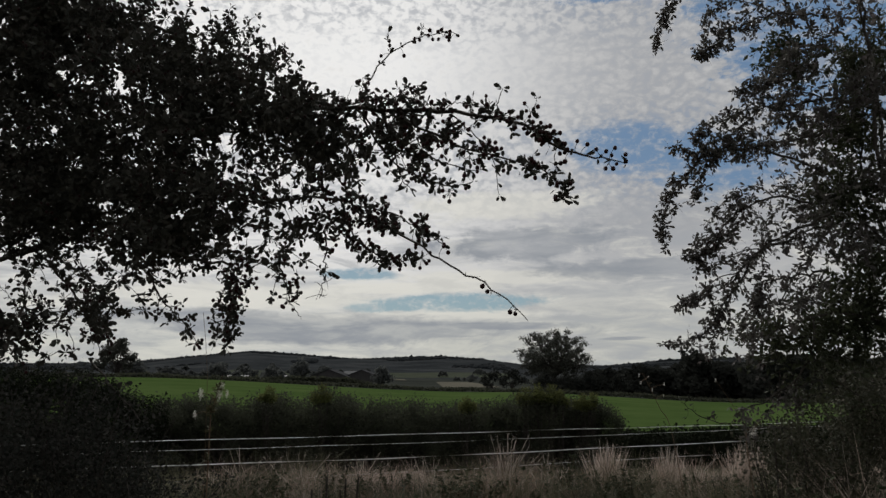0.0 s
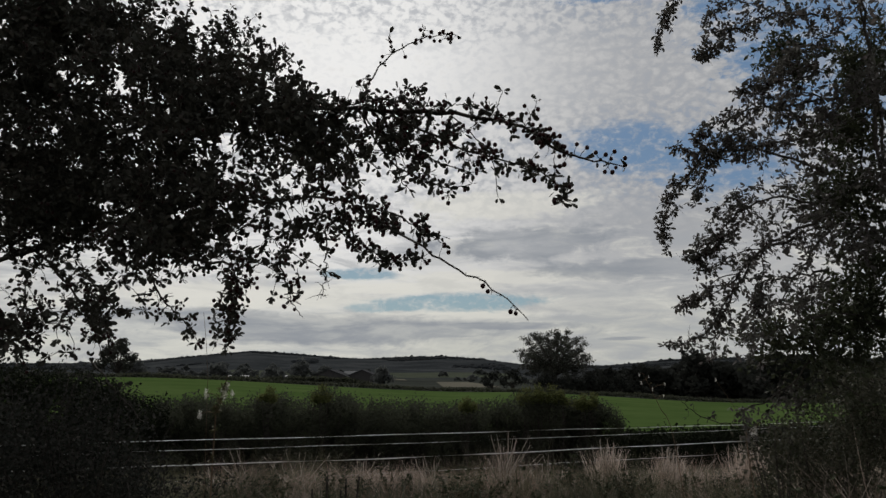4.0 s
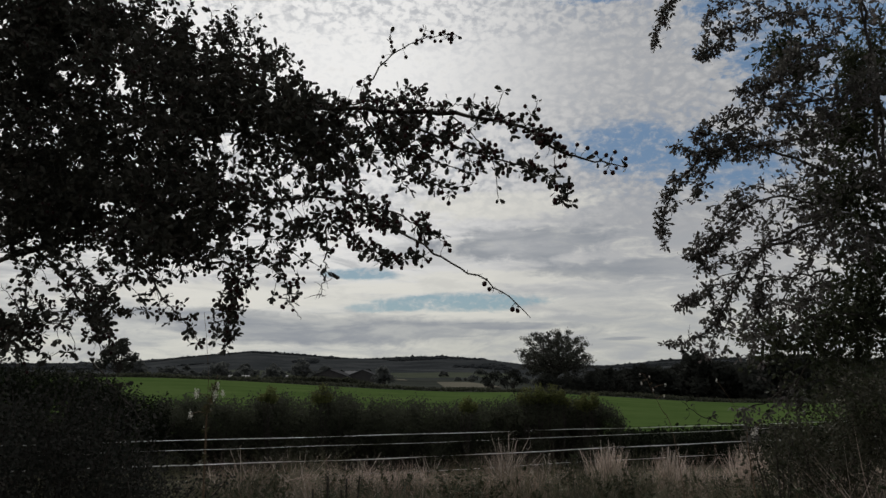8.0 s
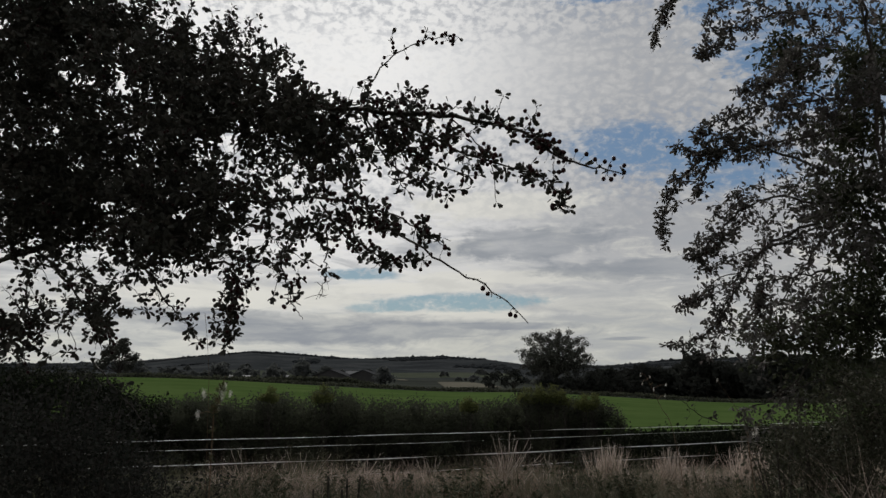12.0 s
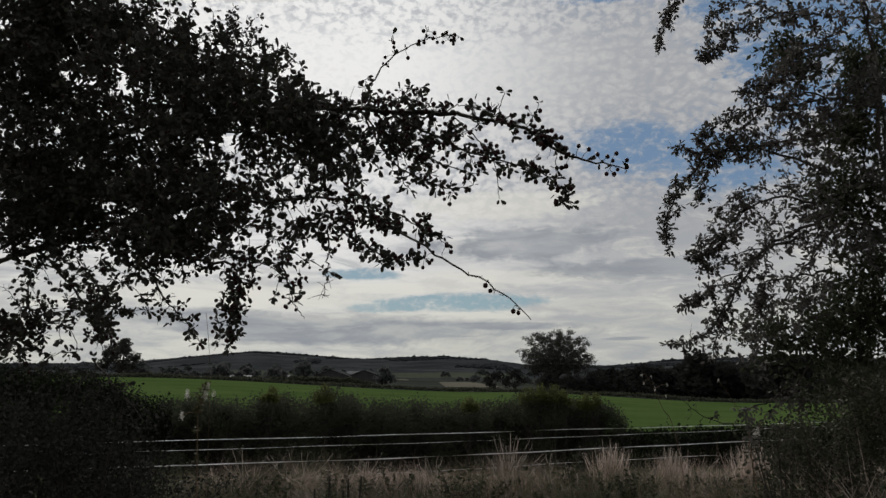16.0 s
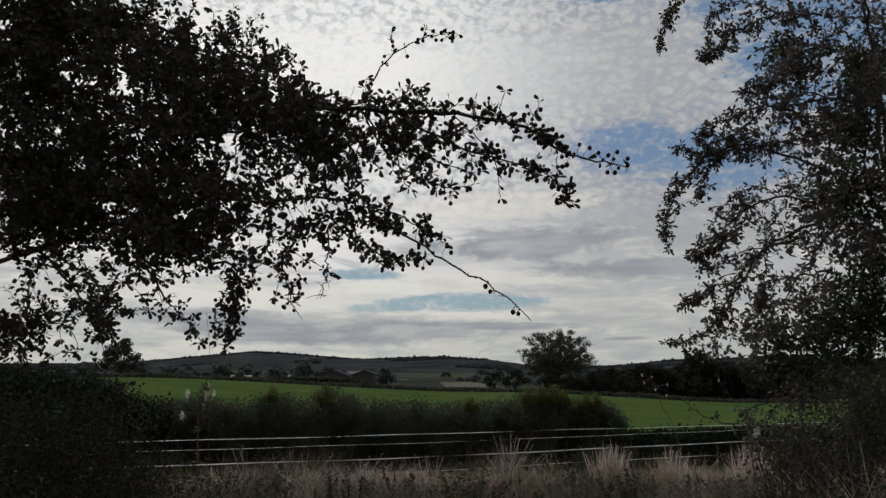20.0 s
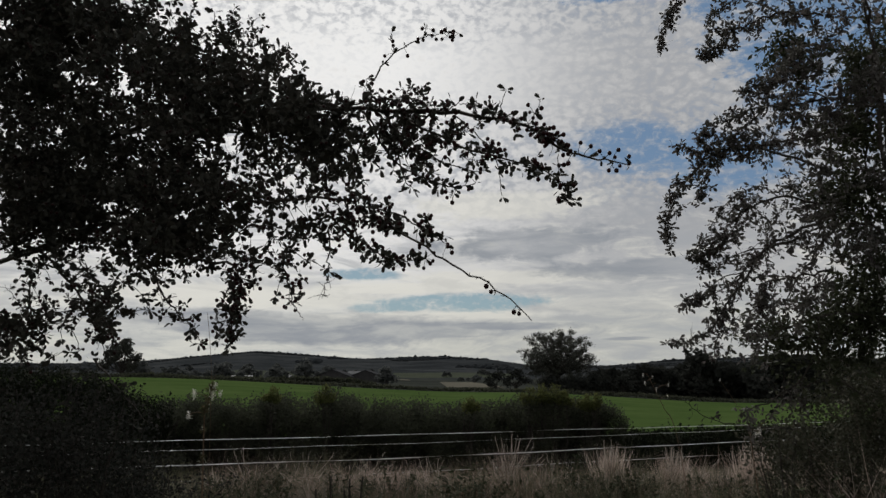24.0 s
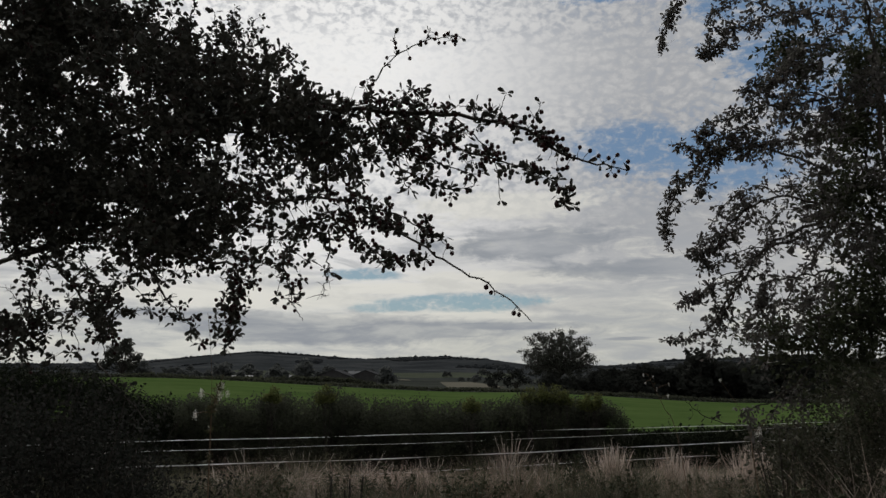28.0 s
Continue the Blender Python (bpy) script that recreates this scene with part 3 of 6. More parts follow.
def oak_tree(at, tall, wide):
    """A spreading field oak: short trunk, limbs that fan up and out, and a thin, twiggy crown with the sky between its sprays."""
    rng = np.random.default_rng(11)
    tree = thing("oak_tree", at, "large spreading oak with a thinning dark crown", "tree")
    base = np.array(tuple(at))
    fork = base + (0.4, 0, tall * 0.24)
    v, f = tubes([(spline([base - (0, 0, 0.3), base + (0.15, 0, tall * 0.12), fork], 8), 0.75, 0.5)], 9)
    link_mesh("trunk", v, f, BARK, tree, origin=at, flat=False)
    heart = base + (0.3, 0, tall * 0.42)
    pos, way = [], []
    n = 58
    for i in range(n):
        a = i * 2.399963
        up = 1.0 - 1.22 * (i + 0.5) / n
        aim = np.array((math.cos(a) * math.sqrt(1 - up * up), math.sin(a) * math.sqrt(1 - up * up), up))
        end = heart + aim * (wide * 0.45, wide * 0.45, tall * 0.5) * rng.uniform(0.86, 1.03)
        main = spline([fork, fork * 0.5 + end * 0.5 + (0, 0, 0.5) + rng.normal(0, 0.4, 3), end], 12)
        v, f = tubes([(main, 0.2, 0.04)], 5)
        limb = link_mesh("limb", v, f, BARK, tree, origin=at, flat=False)
        twigs = []
        for k in range(5):
            root = main[rng.integers(7, 12)]
            d = aim * 0.5 + rng.normal(0, 0.7, 3) + (0, 0, 0.2)
            tip = root + d / np.linalg.norm(d) * rng.uniform(0.7, 1.4)
            twigs.append((np.array([root, (root + tip) / 2 + rng.normal(0, 0.1, 3), tip]), 0.045, 0.015))
            m = int(rng.uniform(40, 80))
            pos.append(tip + rng.normal(0, 1, (m, 3)) * (0.42, 0.42, 0.28))
            way.append(rng.normal(0, 1, (m, 3)))
        v, f = tubes(twigs, 4)
        link_mesh("twigs", v, f, BARK, limb, kind="stuff", origin=at)
        if i % 2:
            pos.append(main[7] + rng.normal(0, 1, (110, 3)) * (0.7, 0.7, 0.5))
            way.append(rng.normal(0, 1, (110, 3)))
    # the leafy skirt low round the trunk
    for _ in range(80):
        a, u = rng.uniform(0, 2 * math.pi), rng.random() ** 0.5
        c = base + (0.3 + math.cos(a) * u * wide * 0.3, math.sin(a) * u * wide * 0.3, tall * rng.uniform(0.12, 0.55) * (1.05 - 0.2 * u))
        pos.append(c + rng.normal(0, 1, (95, 3)) * (0.7, 0.7, 0.5))
        way.append(rng.normal(0, 1, (95, 3)))
    pos, way = np.vstack(pos), np.vstack(way)
    v, f = scatter(SIMPLE, pos, way, rng.normal(0, 1, pos.shape), 0.3 * rng.uniform(0.6, 1.3, len(pos)), 1.4)
    link_mesh("crown", v, f, OAK_LEAF, tree, kind="stuff", origin=at)


def ground_at(x, y, z=0.0):
    return (x, y, height(x, y) + z)


def barn(at, w, d, eaves, peak, turn, roof_mat, label):
    """A farm shed: boarded walls, pitched sheet roof with overhang, a wide doorway."""
    b = thing("barn", at, label, "barn", "farm sheds")
    b.rotation_euler.z = radians(turn)
    bm = bmesh.new()
    for sx in (-1, 1):
        bmesh.ops.create_cube(bm, size=1, matrix=Matrix.Translation((sx * w / 2, 0, eaves / 2)) @ Matrix.Diagonal((0.3, d, eaves, 1)))
    for sy in (-1, 1):
        vs = [bm.verts.new((x, sy * d / 2, z)) for x, z in ((-w / 2, 0), (w / 2, 0), (w / 2, eaves), (0, peak - 0.2), (-w / 2, eaves))]
        face = bm.faces.new(vs)
        more = bmesh.ops.extrude_face_region(bm, geom=[face])["geom"]
        bmesh.ops.translate(bm, verts=[g for g in more if isinstance(g, bmesh.types.BMVert)], vec=(0, -sy * 0.3, 0))
    bmesh.ops.recalc_face_normals(bm, faces=bm.faces)
    bmesh.ops.translate(bm, verts=bm.verts, vec=at)
    part("wall", bm, BARN_WALL, b, origin=at)
    for sx in (-1, 1):
        bm = bmesh.new()
        run = math.hypot(w / 2 + 0.6, peak - eaves)
        slope = math.atan2(peak - eaves, w / 2)
        m = Matrix.Translation((sx * (w / 4 + 0.15), 0, (peak + eaves) / 2)) @ Matrix.Rotation(sx * slope, 4, "Y") @ Matrix.Diagonal((run, d + 1.2, 0.18, 1))
        bmesh.ops.create_cube(bm, size=1, matrix=m)
        bmesh.ops.translate(bm, verts=bm.verts, vec=at)
        part("roof", bm, roof_mat, b, origin=at)
    bm = bmesh.new()
    bmesh.ops.create_cube(bm, size=1, matrix=Matrix.Translation((0, -d / 2 - 0.35, eaves * 0.4)) @ Matrix.Diagonal((w * 0.3, 0.12, eaves * 0.8, 1)))
    bmesh.ops.translate(bm, verts=bm.verts, vec=at)
    part("door", bm, BARN_WALL, b, origin=at)
    return b


def far_hedge(name, points, tall, count, seed, label):
    """A field boundary hedge, far off: many leaf clumps along a line."""
    rng = np.random.default_rng(seed)
    line = spline([(x, y, 0) for x, y in points], 200)
    pick = line[(rng.random(count) * 199.99).astype(int)] + rng.normal(0, 0.5, (count, 3)) * (1, 1, 0)
    base = np.array([height(x, y) for x, y, _ in pick])
    lump = np.array([0.75 + 0.5 * noise.noise((x * 0.12, y * 0.12, seed)) for x, y, _ in pick])
    pick[:, 2] = base + tall * lump * rng.random(count) ** 0.7
    way = rng.normal(0, 1, (count, 3))
    v, f = scatter(SIMPLE, pick, way, rng.normal(0, 1, (count, 3)), tall * rng.uniform(0.3, 0.6, count), 1.4)
    tagged(link_mesh(name, v, f, HEDGE_LEAF), label, "hedge", kind="stuff")


make_hill_woods()
land_patch("stubble_field", 15.0, 700, 38, 400, 1.2, STUBBLE, "pale stubble field in the valley")
land_patch("stubble_field", -109.61, 1020, 120, 150, 4, STUBBLE, "pale stubble field below the wooded ridge")
land_patch("pasture_field", -260.89, 1150, 170, 180, -6, PASTURE, "grey-green pasture below the wooded ridge")
land_patch("pasture_field", 14.92, 1250, 200, 160, 5, PASTURE, "grey-green pasture below the wooded ridge")
land_patch("pasture_field", -332.02, 980, 150, 140, 8, PASTURE, "grey-green pasture below the wooded ridge")
land_patch("paddock", 70.83, 420, 40, 60, 0, FIELD, "green paddock in the valley")
far_hedge("boundary_hedge", [(-110, 158), (-60, 154), (0, 153), (60, 152), (120, 152)], 0.85, 16000, 2, "dark clipped hedge along the far edge of the field")
far_hedge("valley_hedge", [(-220, 360), (-150, 340), (-80, 350), (-25, 345)], 2.6, 3500, 3, "dark hedge across the valley")
far_hedge("valley_hedge", [(45, 360), (100, 340), (160, 350), (220, 330)], 3.0, 3000, 4, "dark tree line across the valley")

barn(ground_at(-61.29, 430), 21, 30, 2.4, 6.2, 0, SHEET_ROOF, "large dark pitched-roof barn among trees")
barn(ground_at(-44.65, 440), 21, 30, 3.6, 7.6, 0, SHEET_ROOF, "large dark pitched-roof barn beside another")
barn(ground_at(-187.53, 700), 12, 30, 1.6, 3.0, 84, PALE_ROOF, "long low shed with a pale sheet roof")
barn(ground_at(-162.77, 760), 12, 22, 1.6, 3.0, 84, PALE_ROOF, "long low pale-roofed shed")
barn(ground_at(-94.32, 800), 9, 14, 4.5, 8.0, 84, PALE_ROOF, "pale farm building behind the barns")

oak_tree(ground_at(26.9, 190), 16.9, 19.8)
broad_tree("field_tree", ground_at(-69.20, 165), 8.8, 10.0, 12, 9000, 0.3, "rounded tree by the field's far edge", 16, 0.12, low=0.08, puff=0.8)


for k, (x, y, tall, wide) in enumerate(((23.38, 178, 4.0, 5.0), (26.40, 176, 3.4, 5.0), (30.29, 178, 3.6, 4.6), (11.66, 186, 5.5, 6.5), (16.34, 184, 6.0, 6.0), (34.98, 186, 5.0, 5.0), (36.80, 180, 4.2, 4.0), (41.02, 182, 5.2, 5.0))):
    broad_tree("field_tree", ground_at(x, y), tall, wide, 50 + k, 1500, 0.35, "small dark tree in the hedge beside the oak", 8, 0.12, EDGE_LEAF, low=0.02)


def make_valley_trees():
    rng = np.random.default_rng(21)
    kinds = [broad_tree("valley_tree", ground_at(-150 + 40 * i, 380), 11, 11, 30 + i, 640, 1.45, "rounded tree in the valley, its leaf greyed for haze", 8, 0.2, HAZED_VALLEY_LEAF, "valley trees", 0.05) for i in range(4)]
    for _ in range(95):
        az, r = rng.uniform(-31, 31), rng.uniform(480, 1050)
        if -11.0 < az < -4.5 and r < 700:
            r += 300
        if -4.5 < az <= -0.5:
            continue
        x, y = r * math.sin(radians(az)), r * math.cos(radians(az))
        if 0.0 < az < 3.0 and r < 950:
            continue
        s = rng.uniform(0.5, 0.85)
        ob = copy_thing(kinds[rng.integers(4)], pose(*ground_at(x, y, -0.5), 0, 0, rng.uniform(0, 360)) @ Matrix.Diagonal((s * rng.uniform(0.9, 1.3), s * 1.1, s, 1)))
        ob.scale = (s * 1.1, s * 1.1, s)
    for _ in range(90):
        az, r = rng.uniform(-31, 12), rng.uniform(800, 1350)
        if -4.5 < az < -0.5:
            continue
        x, y = r * math.sin(radians(az)), r * math.cos(radians(az))
        s = rng.uniform(0.6, 1.1)
        ob = copy_thing(kinds[rng.integers(4)], pose(*ground_at(x, y, -0.5), 0, 0, rng.uniform(0, 360)))
        ob.scale = (s * 1.3, s * 1.3, s)
    # the wood that closes the field
    edge = [broad_tree("wood_tree", ground_at(64 + 34 * i, 235), 9, 10.5, 40 + i, 1300, 0.78, "dark tree at the edge of a wood", 9, 0.12, EDGE_LEAF, "wood beside the field", 0.02) for i in range(3)]
    for i in range(88):
        az, r = rng.uniform(11.5, 33), rng.uniform(200, 300)
        x, y = r * math.sin(radians(az)), r * math.cos(radians(az))
        s = rng.uniform(0.72, 0.95) * (1.06 + 0.5 * ease(az, 14.5, 17.5))
        ob = copy_thing(edge[i % 3], pose(*ground_at(x, y, -0.5), 0, 0, rng.uniform(0, 360)))
        ob.scale = (s * 1.2, s * 1.2, s)


make_valley_trees()


# ---- hedge beyond the fence ----
def shrub(at, tall, wide, seed, leaves, label, leaf, group, mat, name="hedge_shrub", stems=9, deep=0.8, rise=1.0, skirt=0.0):
    """A loose thorn shrub: stems that fan out from the foot, and a ragged mass of leaves."""
    rng = np.random.default_rng(seed)
    bush = thing(name, at, label, "shrub", group)
    base = np.array(tuple(at))
    pos, way = [], []
    for i in range(stems):
        a, lean = rng.uniform(0, 2 * math.pi), rng.uniform(0.15, 0.5)
        tip = base + (math.cos(a) * wide * lean, math.sin(a) * wide * lean * deep, tall * rng.uniform(0.75, 1.08) * (1.08 - lean * 0.5))
        p = spline([base, base * 0.45 + tip * 0.55 + (0, 0, tall * 0.1), tip], 8)
        v, f = tubes([(p, 0.02 if leaf > 0.05 else 0.007, 0.003)], 5)
        link_mesh("stem", v, f, BARK, bush, origin=at, flat=False)
        k = leaves // stems
        s = rng.random(k) ** rise
        c = np.array([np.interp(s, np.linspace(0, 1, 8), p[:, j]) for j in range(3)]).T
        spread = wide * 0.34 * (1.15 - 0.7 * s)[:, None]
        off = rng.normal(0, 1, (k, 3))
        off *= rng.random((k, 1)) ** 0.4 / np.linalg.norm(off, axis=1, keepdims=True)
        pos.append(c + off * spread * (1, deep, 0.8))
        way.append(rng.normal(0, 1, (k, 3)) + (0, 0, 0.5))
    k = int(leaves * skirt)
    if k:
        a, u = rng.uniform(0, 2 * math.pi, k), np.sqrt(rng.random(k)) * wide * 0.5
        pos.append(base + np.stack([np.cos(a) * u, np.sin(a) * u * deep, tall * 0.6 * rng.random(k)], 1))
        way.append(rng.normal(0, 1, (k, 3)) + (0, 0, 0.5))
    pos, way = np.vstack(pos), np.vstack(way)
    pos[:, 2] = np.maximum(pos[:, 2], at[2] + 0.03)
    v, f = scatter(PLAIN, pos, way, rng.normal(0, 1, pos.shape), leaf * rng.uniform(0.6, 1.4, len(pos)), 1.3)
    link_mesh("leaves", v, f, mat, bush, kind="stuff", origin=at)
    return bush


def hedge_bush(at, top, wide, seed, leaves, label, leaf=0.034, mat=HEDGE_LEAF, low=0.12):
    """A rounded hedge bush: a few stems, and leaves packed in soft uneven lobes up to its top, thicker low down."""
    rng = np.random.default_rng(seed)
    bush = thing("hedge_shrub", at, label, "shrub", "field hedge")
    base = np.array(tuple(at))
    tall = top - at[2]
    lobes = [(base + (rng.normal(0, 0.06) * wide, 0, tall - 0.3 * wide), 0.3 * wide)]
    for k in range(8):
        r = wide * rng.uniform(0.2, 0.34)
        lobes.append((base + (rng.uniform(-0.42, 0.42) * wide, rng.uniform(-0.35, 0.35) * wide, rng.uniform(low, 0.92) * max(0.1, tall - r)), r))
    pos = []
    for c, r in lobes:
        v, f = tubes([(spline([base, base * 0.4 + c * 0.6 + rng.normal(0, 0.05, 3), c + (0, 0, r * 0.7)], 7), 0.016, 0.003)], 4)
        link_mesh("stem", v, f, BARK, bush, origin=at, flat=False)
        k = leaves // len(lobes)
        d = rng.normal(0, 1, (k, 3))
        d /= np.linalg.norm(d, axis=1, keepdims=True)
        lump = np.array([1 + 0.5 * noise.noise(Vector(q) * 2.2 + Vector((seed, 0, 0))) for q in d])[:, None]
        pos.append(c + d * r * lump * rng.random((k, 1)) ** 0.42 + rng.normal(0, 0.015, (k, 3)))
    pos = np.vstack(pos)
    pos[:, 2] = np.maximum(pos[:, 2], at[2] + 0.03)
    way = rng.normal(0, 1, pos.shape) + (0, 0, 0.4)
    v, f = scatter(PLAIN, pos, way, rng.normal(0, 1, pos.shape), leaf * rng.uniform(0.6, 1.4, len(pos)), 1.3)
    link_mesh("leaves", v, f, mat, bush, kind="stuff", origin=at)


def make_hedge():
    rng = np.random.default_rng(8)
    tops = ((-10.52, 2.0), (-9.76, 1.92), (-8.87, 1.88), (-8.41, 1.79), (-8.07, 1.49), (-7.41, 1.28), (-6.75, 1.2), (-6.3, 1.28), (-5.84, 1.2), (-4.77, 1.11), (-4.44, 1.27), (-4.17, 1.4), (-3.9, 1.22), (-3.49, 1.23), (-3.22, 1.42), (-2.74, 1.45), (-2.33, 1.24), (-1.84, 1.12), (-1.21, 1.14), (-0.93, 1.23), (-0.51, 1.1), (0.2, 1.07), (0.91, 1.12), (1.63, 1.12), (2.07, 1.32), (2.58, 1.37), (3.02, 1.23), (3.31, 1.1), (3.83, 1.16), (4.12, 1.02), (4.39, 0.8))
    i = 0
    for back, drop, start in ((0.0, 0.02, -14.5), (0.7, 0.08, -14.2)):
        x = start
        while x < 4.15:
            y = 19.6 + 0.12 * x + back + rng.uniform(-0.2, 0.2)
            top = interp(x, tops) - drop + rng.uniform(-0.1, 0.03)
            # left of x = -6.8 the leaf colour is blackened to imitate shade
            hedge_bush(ground_at(x, y), top, rng.uniform(0.9, 1.3), 60 + i, 1700 if back else 4000, "bush in a loose field hedge, shade painted black-green into its leaf" if x < -6.8 else "shaded dark green hawthorn in a loose field hedge", 0.055 if back else 0.038, DEEP_SHADE_LEAF if x < -6.8 else HEDGE_LEAF)
            x += rng.uniform(0.36, 0.5)
            i += 1
    # small tops standing out of the hedge, light on them painted as yellow-green
    for x, top, wide in ((2.1, 1.33, 0.42), (2.38, 1.38, 0.45), (2.68, 1.37, 0.45), (2.95, 1.26, 0.4), (3.55, 1.16, 0.4), (3.82, 1.17, 0.36), (-4.2, 1.36, 0.4), (-2.95, 1.4, 0.4), (0.6, 1.08, 0.4)):
        hedge_bush(ground_at(x, 19.35 + 0.12 * x), top, wide, 380 + i, 1900, "hawthorn top standing out of the hedge, painted yellow-green as if lit", 0.034, LIT_TOP_LEAF, 0.86)
        i += 1
    # the rounded end of the tall hedge
    for x, y, top, wide in ((3.75, 20.3, 1.06, 1.2), (4.0, 20.0, 0.98, 1.1), (4.15, 20.4, 0.86, 1.0)):
        hedge_bush(ground_at(x, y), top, wide, 390 + i, 4200, "shaded dark green hawthorn at the end of the hedge", 0.045)
        i += 1
    # the thick old growth behind
    for x in np.arange(-14.5, 4.0, 0.6):
        hedge_bush(ground_at(x, 21.0 + 0.12 * x), interp(x, tops) - 0.22, 1.3, 400 + i, 2500, "dense dark old growth at the back of the hedge", 0.065)
        i += 1
    # low clipped bank hedge where the tall one ends, shade painted into its leaf
    for back in (0.0, 0.9):
        for x in np.arange(4.6, 16, 0.75):
            shrub(ground_at(x, 20.2 + 0.35 * (x - 5) + back), 0.78 + 0.02 * (x - 5), 1.6, 160 + i, 1800, "low clipped shrub with deep shade painted black-green into its leaf", 0.075, "low hedge", DEEP_SHADE_LEAF, stems=12, skirt=0.5)
            i += 1


make_hedge()


# ---- fence ----
FENCE_A, FENCE_B = Vector((-5.07, 13.0)), Vector((6.95, 18.72))


def on_fence(u):
    """A place along the fence: 0 and 1 at two marks 13 m apart."""
    p = FENCE_A.lerp(FENCE_B, u)
    return p.x, p.y


def make_fence():
    x0, y0 = on_fence(-0.8)
    fence = thing("tape_fence", ground_at(x0, y0), "white tape field fence on slim dark posts", "fence")
    for i, u in enumerate((-0.8, -0.13, 1.16, 1.6)):
        x, y = on_fence(u)
        g = ground_at(x, y)
        v, f = tubes([([(x, y, g[2] - 0.3), (x, y, g[2] + 0.6), (x + 0.01, y, 0.58)], 0.03, 0.026)], 8)
        link_mesh("post", v, f, POST, fence, origin=g, flat=False)
    # a slim rod between the posts holds the tapes apart
    for u in (0.121, 0.52, 0.86):
        x, y = on_fence(u)
        g = ground_at(x, y)
        v, f = tubes([([(x, y, g[2] - 0.2), (x, y, g[2] + 0.5), (x + 0.008, y, 0.36)], 0.0045, 0.004)], 6)
        link_mesh("rod", v, f, POST, fence, "slim plastic fence rod", origin=g, flat=False)
    # four runs of tape, sagging a little from post to post, twisted here and there
    for k, (za, zb, wide) in enumerate(((0.517, 0.44, 0.014), (0.345, 0.315, 0.0075), (0.105, 0.03, 0.019), (-0.15, -0.255, 0.009))):
        n = 150
        verts, faces = [], []
        for i in range(n):
            u = -0.8 + 2.4 * i / (n - 1)
            x, y = on_fence(u)
            z = za + (zb - za) * u - 0.022 * math.sin(min(0.65, max(0.0, u)) / 0.65 * math.pi) + 0.012 * math.sin(u * 5.2 + k) + 0.004 * math.sin(u * 23 + 2 * k)
            twist = 0.7 * math.sin(u * 31 + k * 2) + 0.9 * math.sin(u * 7.7 + k)
            dy, dz = math.sin(twist) * wide / 2, math.cos(twist) * wide / 2
            for s, t in ((-1, -0.002), (1, -0.002), (1, 0.002), (-1, 0.002)):
                verts.append((x, y + s * dy + t, z + s * dz))
            if i:
                a, b = (i - 1) * 4, i * 4
                faces += [(a + j, a + (j + 1) % 4, b + (j + 1) % 4, b + j) for j in range(4)]
        link_mesh("tape", verts, faces, TAPE, fence, "white woven fence tape", origin=(x0, y0, za))


make_fence()


# ---- verge: tall grass and weeds ----
def make_grass():
    rng = np.random.default_rng(14)

    def stand(name, count, lo, hi, mat, label, tallest, wide, patch, mess=0.22, bare=0.5, lo_x=-0.8, template=BLADE, lift=0.0):
        pos, way, size = [], [], []
        while len(pos) < count:
            y = rng.uniform(lo, hi)
            x = rng.uniform(lo_x, 0.8) * y
            k = noise.noise((x * 0.9, y * 0.9, patch)) + 0.6 * noise.noise((x * 2.6, y * 2.6, patch))
            if rng.random() > bare + 1.1 * k:
                continue
            pos.append(ground_at(x, y, lift * rng.random() - 0.02))
            way.append((rng.normal(0.04, mess), rng.normal(0, mess), 1.0))
            size.append(tallest * rng.uniform(0.45, 1.0) * (0.85 + 0.55 * noise.noise((x * 0.7, y * 0.7, patch + 4))))
        v, f = scatter(template, pos, way, rng.normal(0, 1, (count, 3)) * (1, 1, 0), size, wide)
        tagged(link_mesh(name, v, f, mat), label, "grass", kind="stuff")

    stand("dry_grass", 11000, 9.7, 12.2, DRY_GRASS, "tall dry pinkish-tan grass on the verge", 0.44, 1.0, 1.0, 0.8, 0.22, -0.3, CURL)
    stand("bleached_grass", 5500, 9.0, 12.2, STRAW, "bleached leaning grass stalks on the verge", 0.5, 0.5, 5.0, 0.8, 0.3, -0.28)
    stand("tangled_grass", 15000, 9.2, 12.2, DRY_GRASS, "flattened tangle of dead grass on the verge", 0.42, 1.0, 31.0, 1.4, 0.2, -0.31, CURL)
    stand("feathery_grass", 9000, 9.6, 12.2, RUSSET_GRASS, "wispy russet grass tops along the fence", 0.58, 0.5, 47.0, 0.6, 0.12, -0.29, CURL)
    stand("broken_straw", 12000, 9.8, 12.2, SHEAF, "broken bits of straw caught in the tangle", 0.2, 2.2, 31.0, 1.6, 0.15, -0.3, CURL, 0.36)
    stand("russet_tufts", 6000, 8.4, 10.0, RUSSET_GRASS, "short russet tufts in the front of the verge", 0.4, 0.9, 63.0, 0.9, 0.0, -0.3, CURL)
    stand("green_grass", 24000, 7.4, 11.0, GREEN_GRASS, "rank green grass among the dry stalks", 0.58, 1.0, 9.0, 0.8, 0.25, template=CURL)
    stand("dark_herbage", 19000, 8.0, 11.5, HERBAGE, "dark leafy herbage in front of the dry grass", 0.38, 4.0, 17.0, 1.0, 0.15, template=CURL)
    stand("short_grass", 9000, 1.5, 6.4, GREEN_GRASS, "short rough grass on the near verge", 0.26, 1.2, 13.0, 0.5, 0.5, template=CURL)
    stand("thicket_grass", 3000, 4.6, 6.4, DRY_GRASS, "dead grass at the foot of the thicket", 1.0, 0.5, 21.0, 0.5, 0.35, 0.3, CURL)


